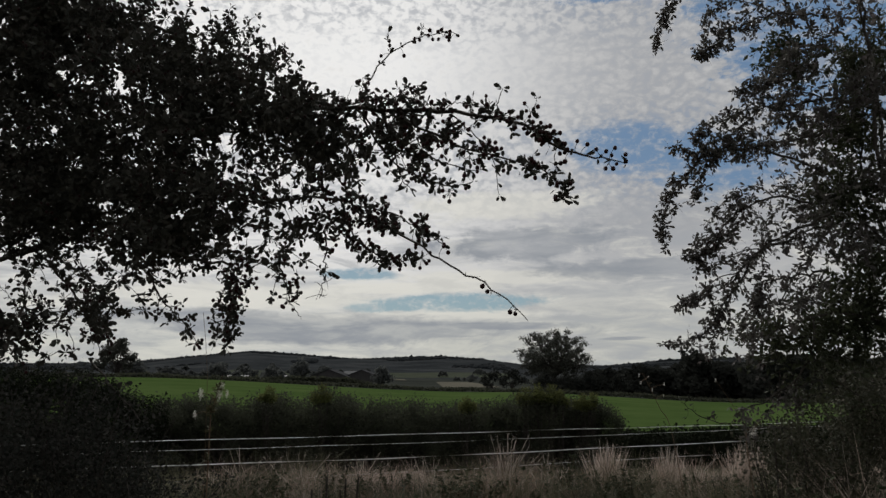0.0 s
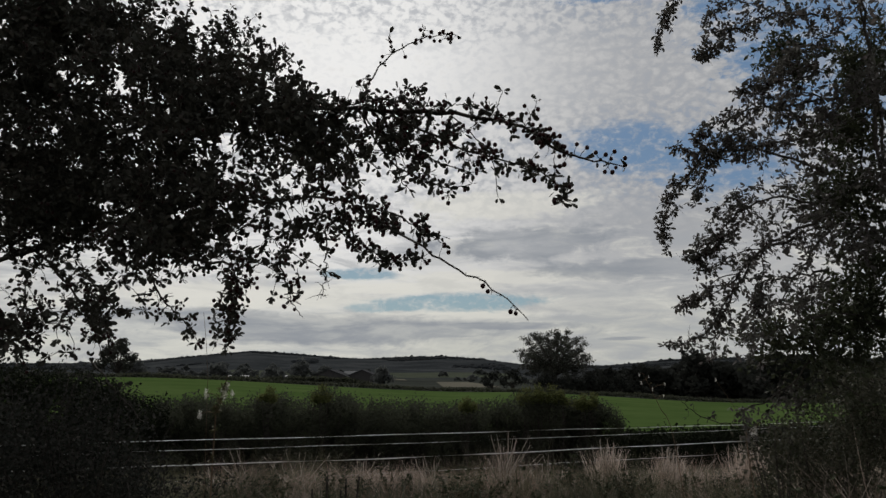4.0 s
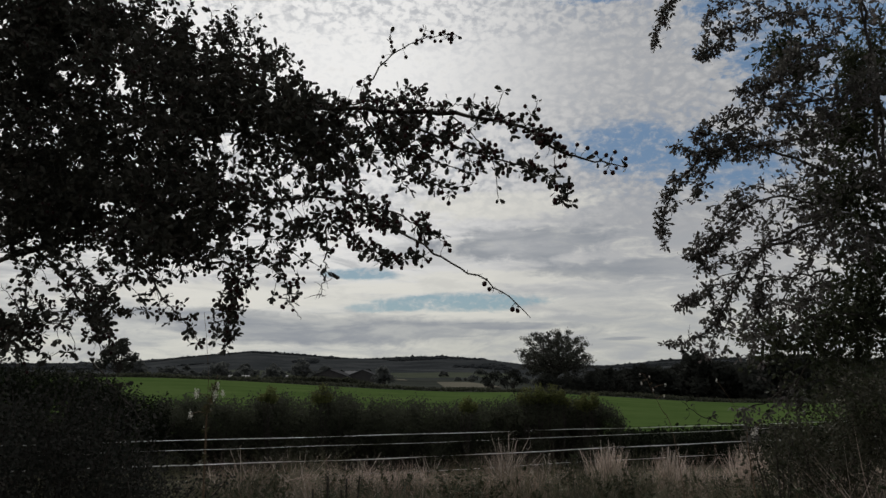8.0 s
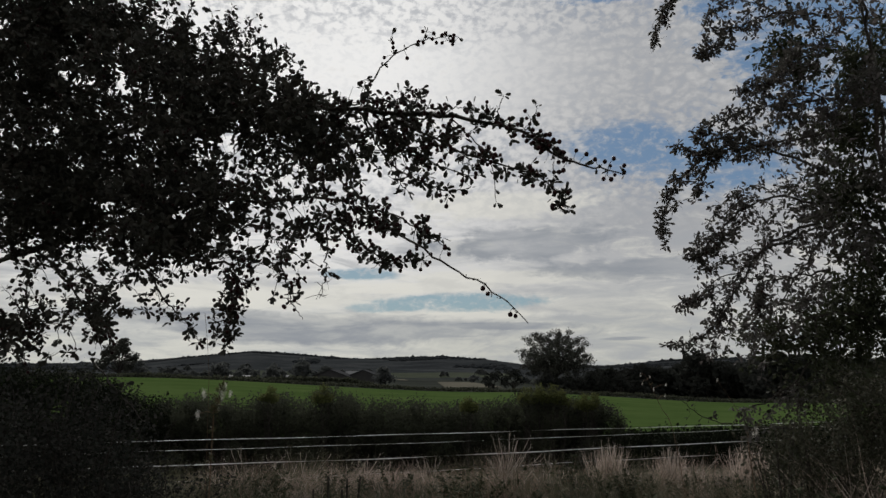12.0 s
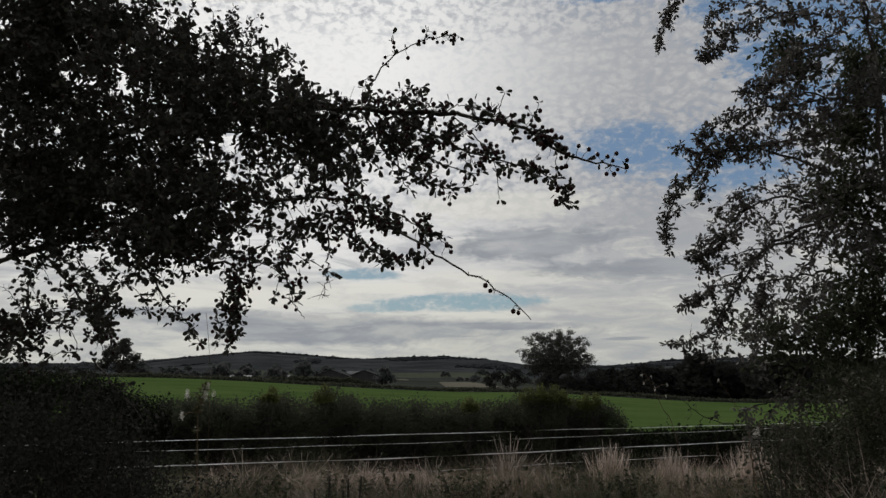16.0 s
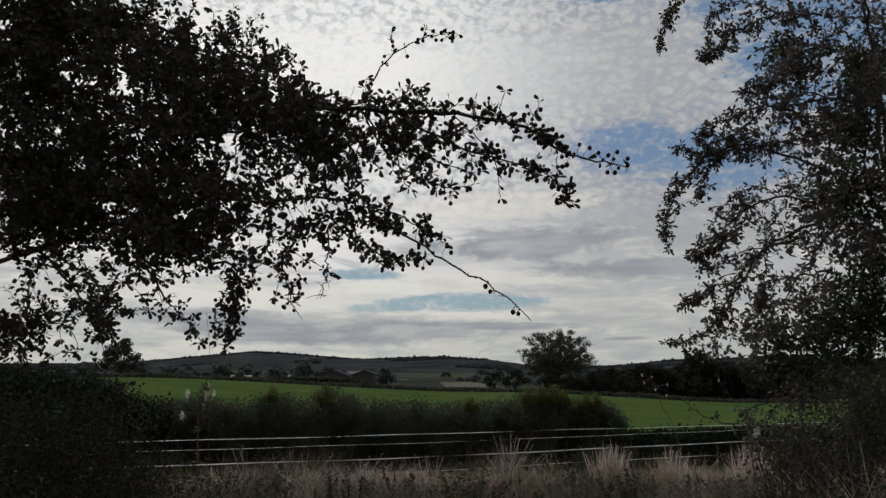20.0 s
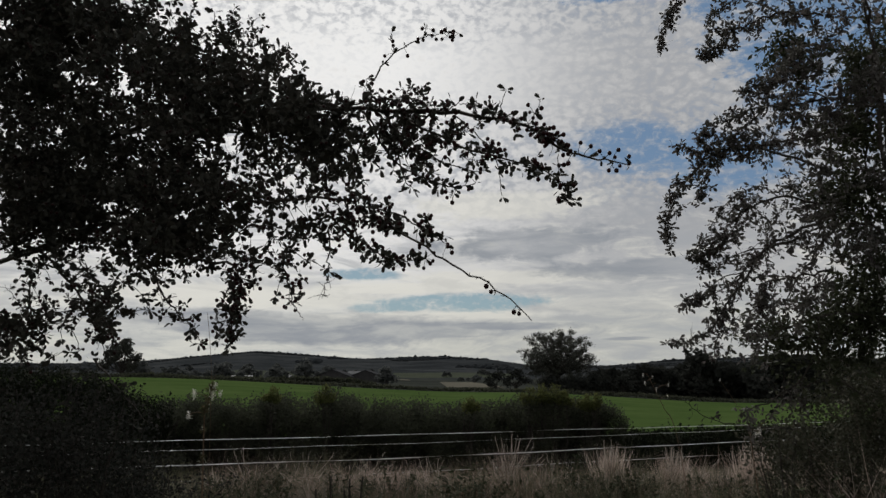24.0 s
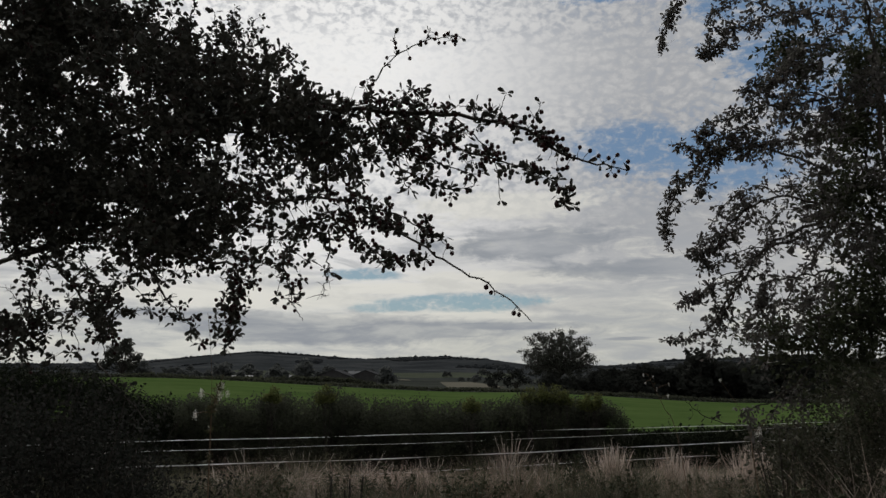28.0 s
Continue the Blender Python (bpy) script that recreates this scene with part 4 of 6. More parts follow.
def grass_tussock(at, seed, tall, count, label, spread=0.28):
    """A clump of stiff pale stalks with drooping seed heads."""
    rng = np.random.default_rng(seed)
    clump = thing("grass_tussock", at, label, "grass", "pale tussocks")
    base = np.array(at)
    for _ in range(count // 2):
        lean = rng.normal(0, spread, 3) * (1, 0.7, 0)
        tip = base + lean * tall + (0, 0, tall * rng.uniform(0.6, 1.05))
        foot = base + rng.normal(0, 0.09, 3) * (1, 1, 0)
        p = spline([foot, foot * 0.5 + tip * 0.5 + rng.normal(0, 0.015, 3), tip, tip + lean * 0.06 + (0, 0, 0.05)], 8)
        v, f = tubes([(p, 0.0034, 0.0016)], 4)
        stalk = link_mesh("stalk", v, f, STRAW, clump, origin=at)
        m = 12
        head = p[rng.integers(3, 8, m)] + rng.normal(0, 0.004, (m, 3))
        v, f = scatter(CURL, head, rng.normal(0, 0.25, (m, 3)) + lean * 1.5 + (0, 0, 1.0), rng.normal(0, 1, (m, 3)), rng.uniform(0.03, 0.07, m), 1.7)
        link_mesh("seed_head", v, f, STRAW, stalk, "pale feathery seed head", "stuff", at)
    pale = "sheaf" in label
    k = count * (10 if pale else 5)
    at0 = base + rng.normal(0, 0.1 if pale else 0.13, (k, 3)) * (1, 1, 0)
    way = rng.normal(0, spread, (k, 3)) * (1, 0.7, 0) + (0, 0, 1)
    v, f = scatter(BLADE, at0, way, rng.normal(0, 1, (k, 3)) * (1, 1, 0), tall * rng.uniform(0.45, 1.05, k), 0.8)
    link_mesh("leaf_tuft", v, f, SHEAF if pale else DRY_GRASS, clump, kind="stuff", origin=at)
    return clump


make_grass()
for k, (x, y, tall, count, spread, words) in enumerate((
        (0.78, 10.3, 0.84, 46, 0.3, "clump of stiff pale dead stalks in the verge"), (2.14, 10.4, 0.8, 52, 0.15, "sheaf of bleached tall grass in the verge"),
        (4.03, 10.5, 0.8, 52, 0.2, "drooping sheaf of bleached grass beside the thicket"), (-1.86, 10.2, 0.72, 20, 0.5, "tangled pale stalks against the fence"),
        (-2.64, 10.6, 0.74, 18, 0.5, "tangled pale stalks against the fence"), (-1.18, 11.0, 0.7, 20, 0.5, "tangled pale stalks against the fence"),
        (2.91, 10.3, 0.8, 40, 0.16, "sheaf of bleached grass in the verge"), (-0.19, 10.8, 0.66, 20, 0.4, "bleached grass clump in the verge"),
        (3.38, 10.9, 0.7, 22, 0.35, "bleached grass clump in the verge"), (1.39, 10.6, 0.66, 20, 0.4, "bleached grass clump in the verge"))):
    grass_tussock(ground_at(x, y), k + 1, tall * (0.76 if k not in (0, 1, 2) else 0.86), count, words, spread)


def weed(at, seed, tall, label):
    """A leafy weed: a few stems set with broad leaves."""
    rng = np.random.default_rng(seed)
    plant = thing("leafy_weed", at, label, "weed", "weeds in the grass")
    base = np.array(at)
    pos, way = [], []
    for _ in range(5):
        tip = base + (rng.normal(0, 0.14), rng.normal(0, 0.14), tall * rng.uniform(0.75, 1.05))
        p = spline([base, base * 0.5 + tip * 0.5 + rng.normal(0, 0.02, 3), tip], 10)
        v, f = tubes([(p, 0.005, 0.002)], 5)
        link_mesh("stem", v, f, STALK, plant, origin=at, flat=False)
        for q in p[2:]:
            for _ in range(6):
                pos.append(q)
                way.append(rng.normal(0, 1, 3) * (1, 1, 0.5) + (0, 0, 0.25))
    v, f = scatter(SIMPLE, pos, way, rng.normal(0, 0.4, (len(pos), 3)) + (0, 0, 1), rng.uniform(0.025, 0.06, len(pos)), 0.9)
    link_mesh("leaves", v, f, WEED_LEAF, plant, kind="stuff", origin=at)


for k in range(64):
    y = 7.8 + 2.4 * random.random()
    x = y * (-0.3 + 0.85 * random.random())
    weed(ground_at(x, y), 500 + k, 0.3 + 0.3 * random.random() ** 2, "dark green leafy weed growing through dry grass")
weed(ground_at(0.18, 6.2), 540, 0.82, "dark thistle-like weed standing above the grass")
weed(ground_at(-0.98, 3.4), 542, 0.86, "leafy dark green weed at the foot of the willowherb")
weed(ground_at(-1.26, 3.5), 543, 0.8, "leafy dark green weed before the bramble")
weed(ground_at(-1.50, 3.6), 544, 0.84, "leafy dark green weed before the bramble")
weed(ground_at(-1.78, 3.3), 545, 0.85, "pale leafy weed before the bramble")
weed(ground_at(-1.63, 3.4), 546, 0.8, "pale leafy weed before the bramble")
weed(ground_at(2.24, 4.2), 547, 0.98, "leafy weed at the foot of the thicket")
weed(ground_at(2.09, 4.4), 548, 0.92, "leafy weed at the foot of the thicket")
weed(ground_at(0.08, 6.6), 541, 0.7, "dark green leafy weed growing through dry grass")


def dead_stem(points, r, label):
    at = points[0]
    v, f = tubes([(spline(points, 6), r, r * 0.8)], 6)
    tagged(link_mesh("dead_stem", v, f, STALK if r < 0.003 else BARK, None, origin=at, flat=False), label, "stem", "dead stems")



for foot, top in (((-2.51, 5.00, 0.12), (-1.71, 5.00, 1.32)), ((-0.74, 5.00, 0.68), (-0.73, 5.00, 0.97)), ((-0.83, 5.10, 0.66), (-0.84, 5.10, 0.88)), ((-0.62, 4.90, 0.69), (-0.60, 4.90, 0.97)), ((-0.62, 5.00, 0.66), (-0.53, 5.00, 0.97)), ((-0.65, 5.20, 0.64), (-0.67, 5.20, 0.86)), ((-1.24, 4.00, 0.93), (-1.41, 4.00, 1.10)), ((-1.37, 4.00, 0.94), (-1.59, 4.00, 1.07)), ((-1.48, 4.00, 0.94), (-1.42, 4.00, 1.09))):
    f0 = Vector(foot)
    foot = Vector((f0.x, f0.y, height(f0.x, f0.y) - 0.05))
    dead_stem([foot, (foot + Vector(top)) / 2, Vector(top)], 0.004 if f0.x < -1.1 else 0.008, "short dark dead stem standing in the grass")


def down_tuft(at, size, owner, rng):
    """A burst of fine seed hairs."""
    count = 420
    d = rng.normal(0, 1, (count, 3))
    d /= np.linalg.norm(d, axis=1, keepdims=True)
    c = np.array(tuple(at))
    base = c + d * size * rng.random((count, 1)) * (0.35, 0.35, 0.95)
    v, f = scatter(BLADE, base, d * (0.8, 0.8, 1.3), rng.normal(0, 1, (count, 3)), size * rng.uniform(0.2, 0.5, count), 3.0)
    link_mesh("seed_down", v, f, DOWN, owner, "white silky seed down", origin=tuple(owner["at"]))


def willowherb(points, tufts, seed, label, leaves=60, r=0.005):
    """A tall gone-to-seed herb: one stem, narrow leaves, curled pods and seed down."""
    rng = np.random.default_rng(seed)
    base = points[0]
    herb = thing("willowherb", base, label, "plant", "seeding willowherb")
    p = spline(points, 20)
    v, f = tubes([(p, r, r * 0.35)], 6)
    link_mesh("stem", v, f, STALK, herb, origin=base, flat=False)
    at = p[rng.integers(5, 18, leaves)] + rng.normal(0, 0.006, (leaves, 3))
    way = rng.normal(0, 1, (leaves, 3)) * (1, 1, 0.6) - (0, 0, 0.25)
    v, f = scatter(SIMPLE, at, way, rng.normal(0, 0.6, (leaves, 3)) + (0, 0, 1), rng.uniform(0.012, 0.03, leaves), 0.5)
    link_mesh("leaves", v, f, HERB_LEAF, herb, kind="stuff", origin=base)
    for q, size in tufts:
        near = p[np.argmin(((p - np.array(q)) ** 2).sum(1))]
        v, f = tubes([(spline([near, (near + np.array(q)) / 2 + (0, 0, 0.01), q], 5), 0.0018, 0.001)], 4)
        link_mesh("pod_stalk", v, f, STALK, herb, origin=base)
        down_tuft(q, size, herb, rng)
    return herb


HERB = willowherb([(-0.89, 3.0, 0.0), (-0.89, 3.00, 1.33), (-0.88, 3.00, 1.48), (-0.85, 3.00, 1.60)],
                  (((-0.86, 3.00, 1.53), 0.027), ((-0.93, 3.00, 1.53), 0.022), ((-0.95, 3.00, 1.45), 0.019), ((-0.85, 3.00, 1.56), 0.016), ((-0.83, 3.00, 1.53), 0.016), ((-0.87, 3.02, 1.55), 0.014)),
                  4, "tall willowherb gone to white seed before the hedge", 180, 0.0035)
dead_stem([Vector((-0.91, 3.02, 0.0)), Vector((-0.91, 3.02, 1.45)), Vector((-0.937, 3.0, 1.842))], 0.001, "thin bleached grass stalk standing above the willowherb")
willowherb([(1.62, 5.0, -0.12), (1.47, 5.00, 1.15), (1.38, 5.00, 1.40), (1.29, 5.00, 1.60)],
                    (((1.26, 5.00, 1.60), 0.0125), ((1.27, 5.00, 1.55), 0.0130), ((1.32, 5.00, 1.59), 0.0101), ((1.34, 5.00, 1.51), 0.0144), ((1.42, 5.00, 1.54), 0.0122), ((1.41, 5.00, 1.47), 0.0122)),
                    6, "thin willowherb with scattered white seed down", 10, 0.003)
willowherb([(2.0, 4.8, -0.1), (1.85, 4.80, 1.14), (1.90, 4.80, 1.27), (1.96, 4.80, 1.36)],
                      (((1.90, 4.80, 1.26), 0.033), ((1.88, 4.80, 1.25), 0.026), ((1.68, 4.80, 1.57), 0.014)), 7, "pale seeding weed leaning in the bramble", 20, 0.004)


# ---- hawthorn overhanging from the near side ----
LEFT_FOOT = (-2.75, 3.1, 0.0)


def left_hawthorn():
    tree = thing("hawthorn_tree", LEFT_FOOT, "near hawthorn in dark leaf with ripe haws", "tree")
    v, f = tubes([(spline([(-2.75, 3.1, -0.2), (-2.7, 3.05, 0.7), (-2.55, 2.95, 1.5), (-2.45, 2.85, 2.1)], 14), 0.13, 0.085)], 12)
    link_mesh("trunk", v, f, BARK, tree, "grey furrowed trunk", origin=LEFT_FOOT, flat=False)
    g = Growth(101, leaf=0.0195, tuft=6, step=0.036, berries=0.09, sag=0.1)
    fork = (-2.45, 2.85, 2.1)
    g.bough([fork, (-1.54, 2.80, 2.39), (-1.02, 2.55, 2.45), (-0.60, 2.20, 2.37), (-0.30, 1.90, 2.28)], 0.018, 0.0065, 30, 0.008)
    g.bough([fork, (-1.57, 2.70, 2.86), (-1.31, 2.62, 3.04), (-1.08, 2.58, 3.12)], 0.03, 0.008, 24, 0.006)
    g.bough([(-2.5, 2.9, 1.8), (-1.40, 2.60, 2.03), (-1.11, 2.45, 2.11), (-0.75, 2.20, 2.11), (-0.42, 1.95, 2.05)], 0.0095, 0.004, 28, 0.006)
    g.bough([(-1.04, 2.30, 2.08), (-0.78, 2.15, 1.95), (-0.57, 2.05, 1.89)], 0.008, 0.004, 14, 0.005)
    g.bough([(-1.32, 2.45, 2.00), (-1.16, 2.35, 1.88), (-1.07, 2.30, 1.77)], 0.006, 0.003, 14, 0.005)
    g.bough([(-1.57, 2.70, 2.86), (-1.23, 2.80, 2.78), (-0.87, 2.85, 2.80), (-0.70, 2.85, 2.77)], 0.012, 0.003, 18, 0.006)
    g.bough([fork, (-2.6, 2.6, 3.0), (-2.4, 2.4, 3.8)], 0.06, 0.012, 14, 0.01)
    g.bough([fork, (-3.2, 3.2, 2.7), (-3.8, 3.5, 3.3)], 0.05, 0.012, 14, 0.01)
    ovals = (
        ((-1.28, 2.55, 2.52), (0.52, 0.40, 0.48), 1020), ((-0.78, 2.25, 2.37), (0.36, 0.32, 0.30), 560), ((-0.48, 2.05, 2.26), (0.25, 0.22, 0.16), 150),
        ((-0.27, 1.90, 2.22), (0.15, 0.15, 0.08), 80), ((-0.58, 2.00, 2.00), (0.24, 0.2, 0.12), 40), ((-0.88, 2.20, 2.02), (0.34, 0.25, 0.2), 200), ((-0.73, 2.12, 1.94), (0.2, 0.15, 0.08), 70),
        ((-1.27, 2.35, 2.10), (0.30, 0.3, 0.16), 200), ((-1.00, 2.80, 2.80), (0.18, 0.2, 0.13), 190), ((-0.72, 2.80, 2.79), (0.07, 0.1, 0.05), 60), ((-0.80, 2.70, 2.76), (0.07, 0.1, 0.06), 60), ((-0.50, 2.30, 2.43), (0.12, 0.12, 0.05), 60), ((-0.79, 2.30, 2.26), (0.25, 0.2, 0.1), 90), ((-0.27, 1.92, 2.12), (0.09, 0.1, 0.06), 14), ((-1.14, 2.30, 1.77), (0.2, 0.2, 0.11), 40),
        ((-0.87, 2.20, 1.85), (0.2, 0.2, 0.09), 36), ((-0.21, 1.90, 2.10), (0.10, 0.1, 0.07), 16), ((-1.54, 2.60, 2.70), (0.3, 0.3, 0.4), 340), ((-0.33, 1.95, 1.97), (0.12, 0.12, 0.09), 22), ((-1.29, 2.30, 1.76), (0.15, 0.2, 0.12), 46),
        ((-1.24, 2.70, 2.95), (0.30, 0.3, 0.2), 360), ((-0.37, 2.00, 2.30), (0.12, 0.12, 0.04), 60),
        ((-0.60, 2.20, 2.31), (0.07, 0.11, 0.07), 110), ((-0.75, 2.20, 2.03), (0.12, 0.14, 0.06), 150), ((-0.14, 1.88, 2.21), (0.07, 0.11, 0.06), 90), ((-0.91, 2.25, 2.04), (0.10, 0.13, 0.06), 110), ((-0.83, 2.45, 2.51), (0.11, 0.15, 0.09), 200), ((-1.40, 2.60, 2.66), (0.09, 0.12, 0.06), 60), ((-1.49, 2.70, 2.85), (0.16, 0.18, 0.12), 120), ((-1.42, 2.60, 2.51), (0.16, 0.17, 0.14), 150), ((-1.36, 2.50, 2.24), (0.15, 0.17, 0.11), 130), ((-1.30, 2.40, 2.05), (0.15, 0.16, 0.07), 170), ((-1.15, 2.40, 2.17), (0.20, 0.21, 0.09), 150), ((-0.83, 2.30, 2.13), (0.16, 0.18, 0.08), 190), ((-0.70, 2.25, 2.20), (0.12, 0.15, 0.07), 90), ((-0.41, 2.10, 2.30), (0.07, 0.11, 0.06), 110), ((-0.60, 2.25, 2.39), (0.12, 0.15, 0.08), 90), ((-0.61, 2.10, 2.02), (0.08, 0.11, 0.06), 24), ((-0.31, 2.05, 2.20), (0.11, 0.14, 0.05), 130), ((-0.50, 2.25, 2.43), (0.10, 0.13, 0.05), 100), ((-0.38, 2.05, 2.14), (0.09, 0.12, 0.04), 24), ((-0.51, 2.15, 2.13), (0.10, 0.13, 0.05), 36),
        ((-0.41, 2.00, 1.93), (0.08, 0.12, 0.08), 40), ((-0.59, 2.10, 1.96), (0.08, 0.11, 0.06), 40), ((-0.84, 2.25, 2.03), (0.12, 0.15, 0.06), 150), ((-0.95, 2.20, 1.80), (0.09, 0.12, 0.07), 50), ((-1.29, 2.30, 1.72), (0.08, 0.12, 0.06), 36),
        ((-0.80, 2.75, 2.93), (0.08, 0.08, 0.03), 44), ((-0.64, 2.70, 2.77), (0.05, 0.07, 0.03), 40), ((-0.57, 2.30, 2.22), (0.07, 0.1, 0.05), 80), ((-1.33, 2.40, 1.98), (0.11, 0.12, 0.06), 36), ((-1.17, 2.35, 1.96), (0.12, 0.12, 0.05), 20), ((-0.99, 2.30, 1.93), (0.13, 0.12, 0.06), 36),
    )
    g.reach(np.vstack([g.oval(c, r, int(n * (0.8 if c[0] < -1.0 else 0.5)), 0.045) for c, r, n in ovals]), 0.5)
    g.sprays(420, 0.11)
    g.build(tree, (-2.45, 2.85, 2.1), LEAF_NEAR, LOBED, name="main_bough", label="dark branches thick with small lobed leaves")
    # the thick of the crown behind
    g = Growth(103, leaf=0.04, tuft=4, step=0.045, berries=0.0, sag=0.1)
    g.bough([fork, (-1.62, 2.95, 2.40), (-1.12, 2.80, 2.50), (-0.70, 2.60, 2.45)], 0.016, 0.005, 24, 0.008)
    g.bough([(-2.5, 2.9, 1.8), (-1.51, 2.80, 2.06), (-1.22, 2.70, 2.13), (-0.85, 2.50, 2.15)], 0.013, 0.005, 24, 0.008)
    g.bough([fork, (-1.80, 3.10, 2.99), (-1.42, 3.10, 3.10), (-1.10, 3.10, 3.05)], 0.022, 0.007, 24, 0.008)
    g.reach(np.vstack([g.oval(c, r, int(n * (0.8 if c[0] < -1.2 else 0.3)), 0.06) for c, r, n in (
        ((-1.56, 3.00, 2.78), (0.6, 0.4, 0.5), 620), ((-1.00, 2.70, 2.55), (0.36, 0.3, 0.26), 140), ((-1.71, 2.90, 2.98), (0.35, 0.3, 0.25), 180), ((-1.44, 2.80, 2.23), (0.4, 0.25, 0.13), 130), ((-0.58, 2.40, 2.39), (0.22, 0.2, 0.10), 50), ((-0.73, 2.50, 2.22), (0.2, 0.2, 0.08), 30))]), 0.6)
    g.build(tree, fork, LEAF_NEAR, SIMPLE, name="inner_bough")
    # rest of the crown, above and beyond: unseen, thickened to shade the brambles
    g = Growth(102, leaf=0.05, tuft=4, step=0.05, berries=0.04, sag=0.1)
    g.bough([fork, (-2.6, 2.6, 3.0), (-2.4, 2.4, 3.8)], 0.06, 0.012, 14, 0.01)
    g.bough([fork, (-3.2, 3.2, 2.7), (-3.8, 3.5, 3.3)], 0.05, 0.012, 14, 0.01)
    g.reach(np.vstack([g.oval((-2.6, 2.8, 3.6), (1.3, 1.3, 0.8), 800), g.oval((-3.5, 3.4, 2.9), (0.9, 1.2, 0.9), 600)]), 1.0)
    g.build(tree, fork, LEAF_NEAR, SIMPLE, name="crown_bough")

    def limb(seed, points, r0, r1, around, count, leaf=0.0175, berries=0.28, tuft=3, longest=0.2, extra=(), sag=0.15, hang=0.0, bare=0.3, sparse=0.0, haws=(), upto=99, thorns=0):
        g = Growth(seed, leaf=leaf, tuft=tuft, step=0.024, berries=berries, twig=0.0016, sag=sag, hang=hang, bare=bare)
        p = g.bough(points, r0, r1, 26, 0.0025)
        if sparse:
            g.tufts(p, sparse)
        for q, a, b, around2, count2 in extra:
            e = g.bough(q, a, b, 14, 0.002)
            g.tufts(e, 0.5)
            if count2:
                g.reach(g.round_curve(q, around2, around2 * 0.45, count2), longest)
        if count:
            g.reach(g.round_curve(points[:upto], around[0], around[1], count), longest)
        for i in range(thorns):
            at = p[-3 - i]
            g.wood.append((np.array([at, at + g.rng.normal(0, 0.004, 3), at + g.rng.normal(0, 0.007, 3)]), 0.0013, 0.0003))
        for q in haws:
            g.haws.append((np.array(q) + g.rng.normal(0, 0.002, 3), g.rng.uniform(0.0046, 0.006)))
            near = p[np.argmin(((p - np.array(q)) ** 2).sum(1))]
            g.wood.append((spline([near, (near + np.array(q)) / 2 - (0.004, 0, 0.002), q], 5), 0.0009, 0.0007))
        g.sprays(14 if count > 8 else 0, 0.05)
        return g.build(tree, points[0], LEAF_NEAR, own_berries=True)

    upper = limb(111, [(-0.30, 1.90, 2.28), (-0.12, 1.82, 2.25), (0.04, 1.76, 2.22), (0.18, 1.72, 2.18), (0.28, 1.70, 2.11), (0.34, 1.68, 2.09), (0.41, 1.67, 2.07)], 0.0075, 0.0014, (0.055, 0.02), 100, leaf=0.0175, berries=0.28, upto=5, sparse=0.84,
                 haws=((0.33, 1.69, 2.12), (0.35, 1.68, 2.11), (0.37, 1.68, 2.10), (0.39, 1.68, 2.11), (0.38, 1.67, 2.06), (0.41, 1.67, 2.09), (0.41, 1.67, 2.07), (0.28, 1.70, 2.08), (0.25, 1.71, 2.17), (0.31, 1.69, 2.13)),
                 extra=(([(0.13, 1.73, 2.19), (0.13, 1.73, 2.24), (0.14, 1.73, 2.27)], 0.0018, 0.001, 0.02, 4), ([(0.19, 1.72, 2.17), (0.21, 1.72, 2.21), (0.22, 1.71, 2.24)], 0.0018, 0.001, 0.015, 3),
                        ([(-0.13, 1.83, 2.24), (-0.03, 1.79, 2.18), (0.06, 1.76, 2.13), (0.18, 1.73, 2.09), (0.26, 1.70, 2.04), (0.29, 1.69, 1.99)], 0.004, 0.001, 0.045, 66),
                        ([(0.02, 1.77, 2.22), (0.11, 1.74, 2.12), (0.13, 1.73, 2.01)], 0.002, 0.0008, 0.03, 10),
                        ([(-0.21, 1.86, 2.26), (-0.13, 1.83, 2.12), (-0.03, 1.79, 2.06), (0.02, 1.77, 2.04), (0.07, 1.76, 2.05)], 0.003, 0.001, 0.04, 24),
                        ([(-0.18, 1.85, 2.26), (-0.09, 1.82, 2.17), (0.01, 1.79, 2.10), (0.09, 1.76, 2.08)], 0.003, 0.001, 0.05, 28),
                        ([(-0.21, 1.86, 2.26), (-0.13, 1.84, 2.16), (-0.10, 1.82, 2.07), (-0.08, 1.82, 2.05)], 0.003, 0.0008, 0.03, 12),
                        ([(-0.18, 1.84, 2.25), (-0.14, 1.82, 2.27), (-0.11, 1.82, 2.29), (-0.08, 1.82, 2.31), (-0.06, 1.82, 2.30)], 0.0022, 0.001, 0.032, 28), ([(-0.11, 1.82, 2.24), (-0.09, 1.81, 2.26), (-0.06, 1.80, 2.28)], 0.002, 0.001, 0.025, 9), ([(-0.20, 1.85, 2.29), (-0.205, 1.85, 2.32), (-0.20, 1.84, 2.34)], 0.0014, 0.0008, 0.014, 6), ([(-0.01, 1.80, 2.23), (0.00, 1.80, 2.25), (0.01, 1.80, 2.27)], 0.0014, 0.0008, 0.012, 3), ([(0.06, 1.78, 2.22), (0.07, 1.78, 2.24), (0.07, 1.78, 2.26)], 0.0014, 0.0008, 0.012, 3), ([(0.26, 1.72, 2.11), (0.26, 1.72, 2.08), (0.26, 1.72, 2.06)], 0.0012, 0.0008, 0.0, 0), ([(-0.01, 1.78, 2.23), (0.03, 1.78, 2.25), (0.07, 1.77, 2.25)], 0.002, 0.001, 0.022, 12)))
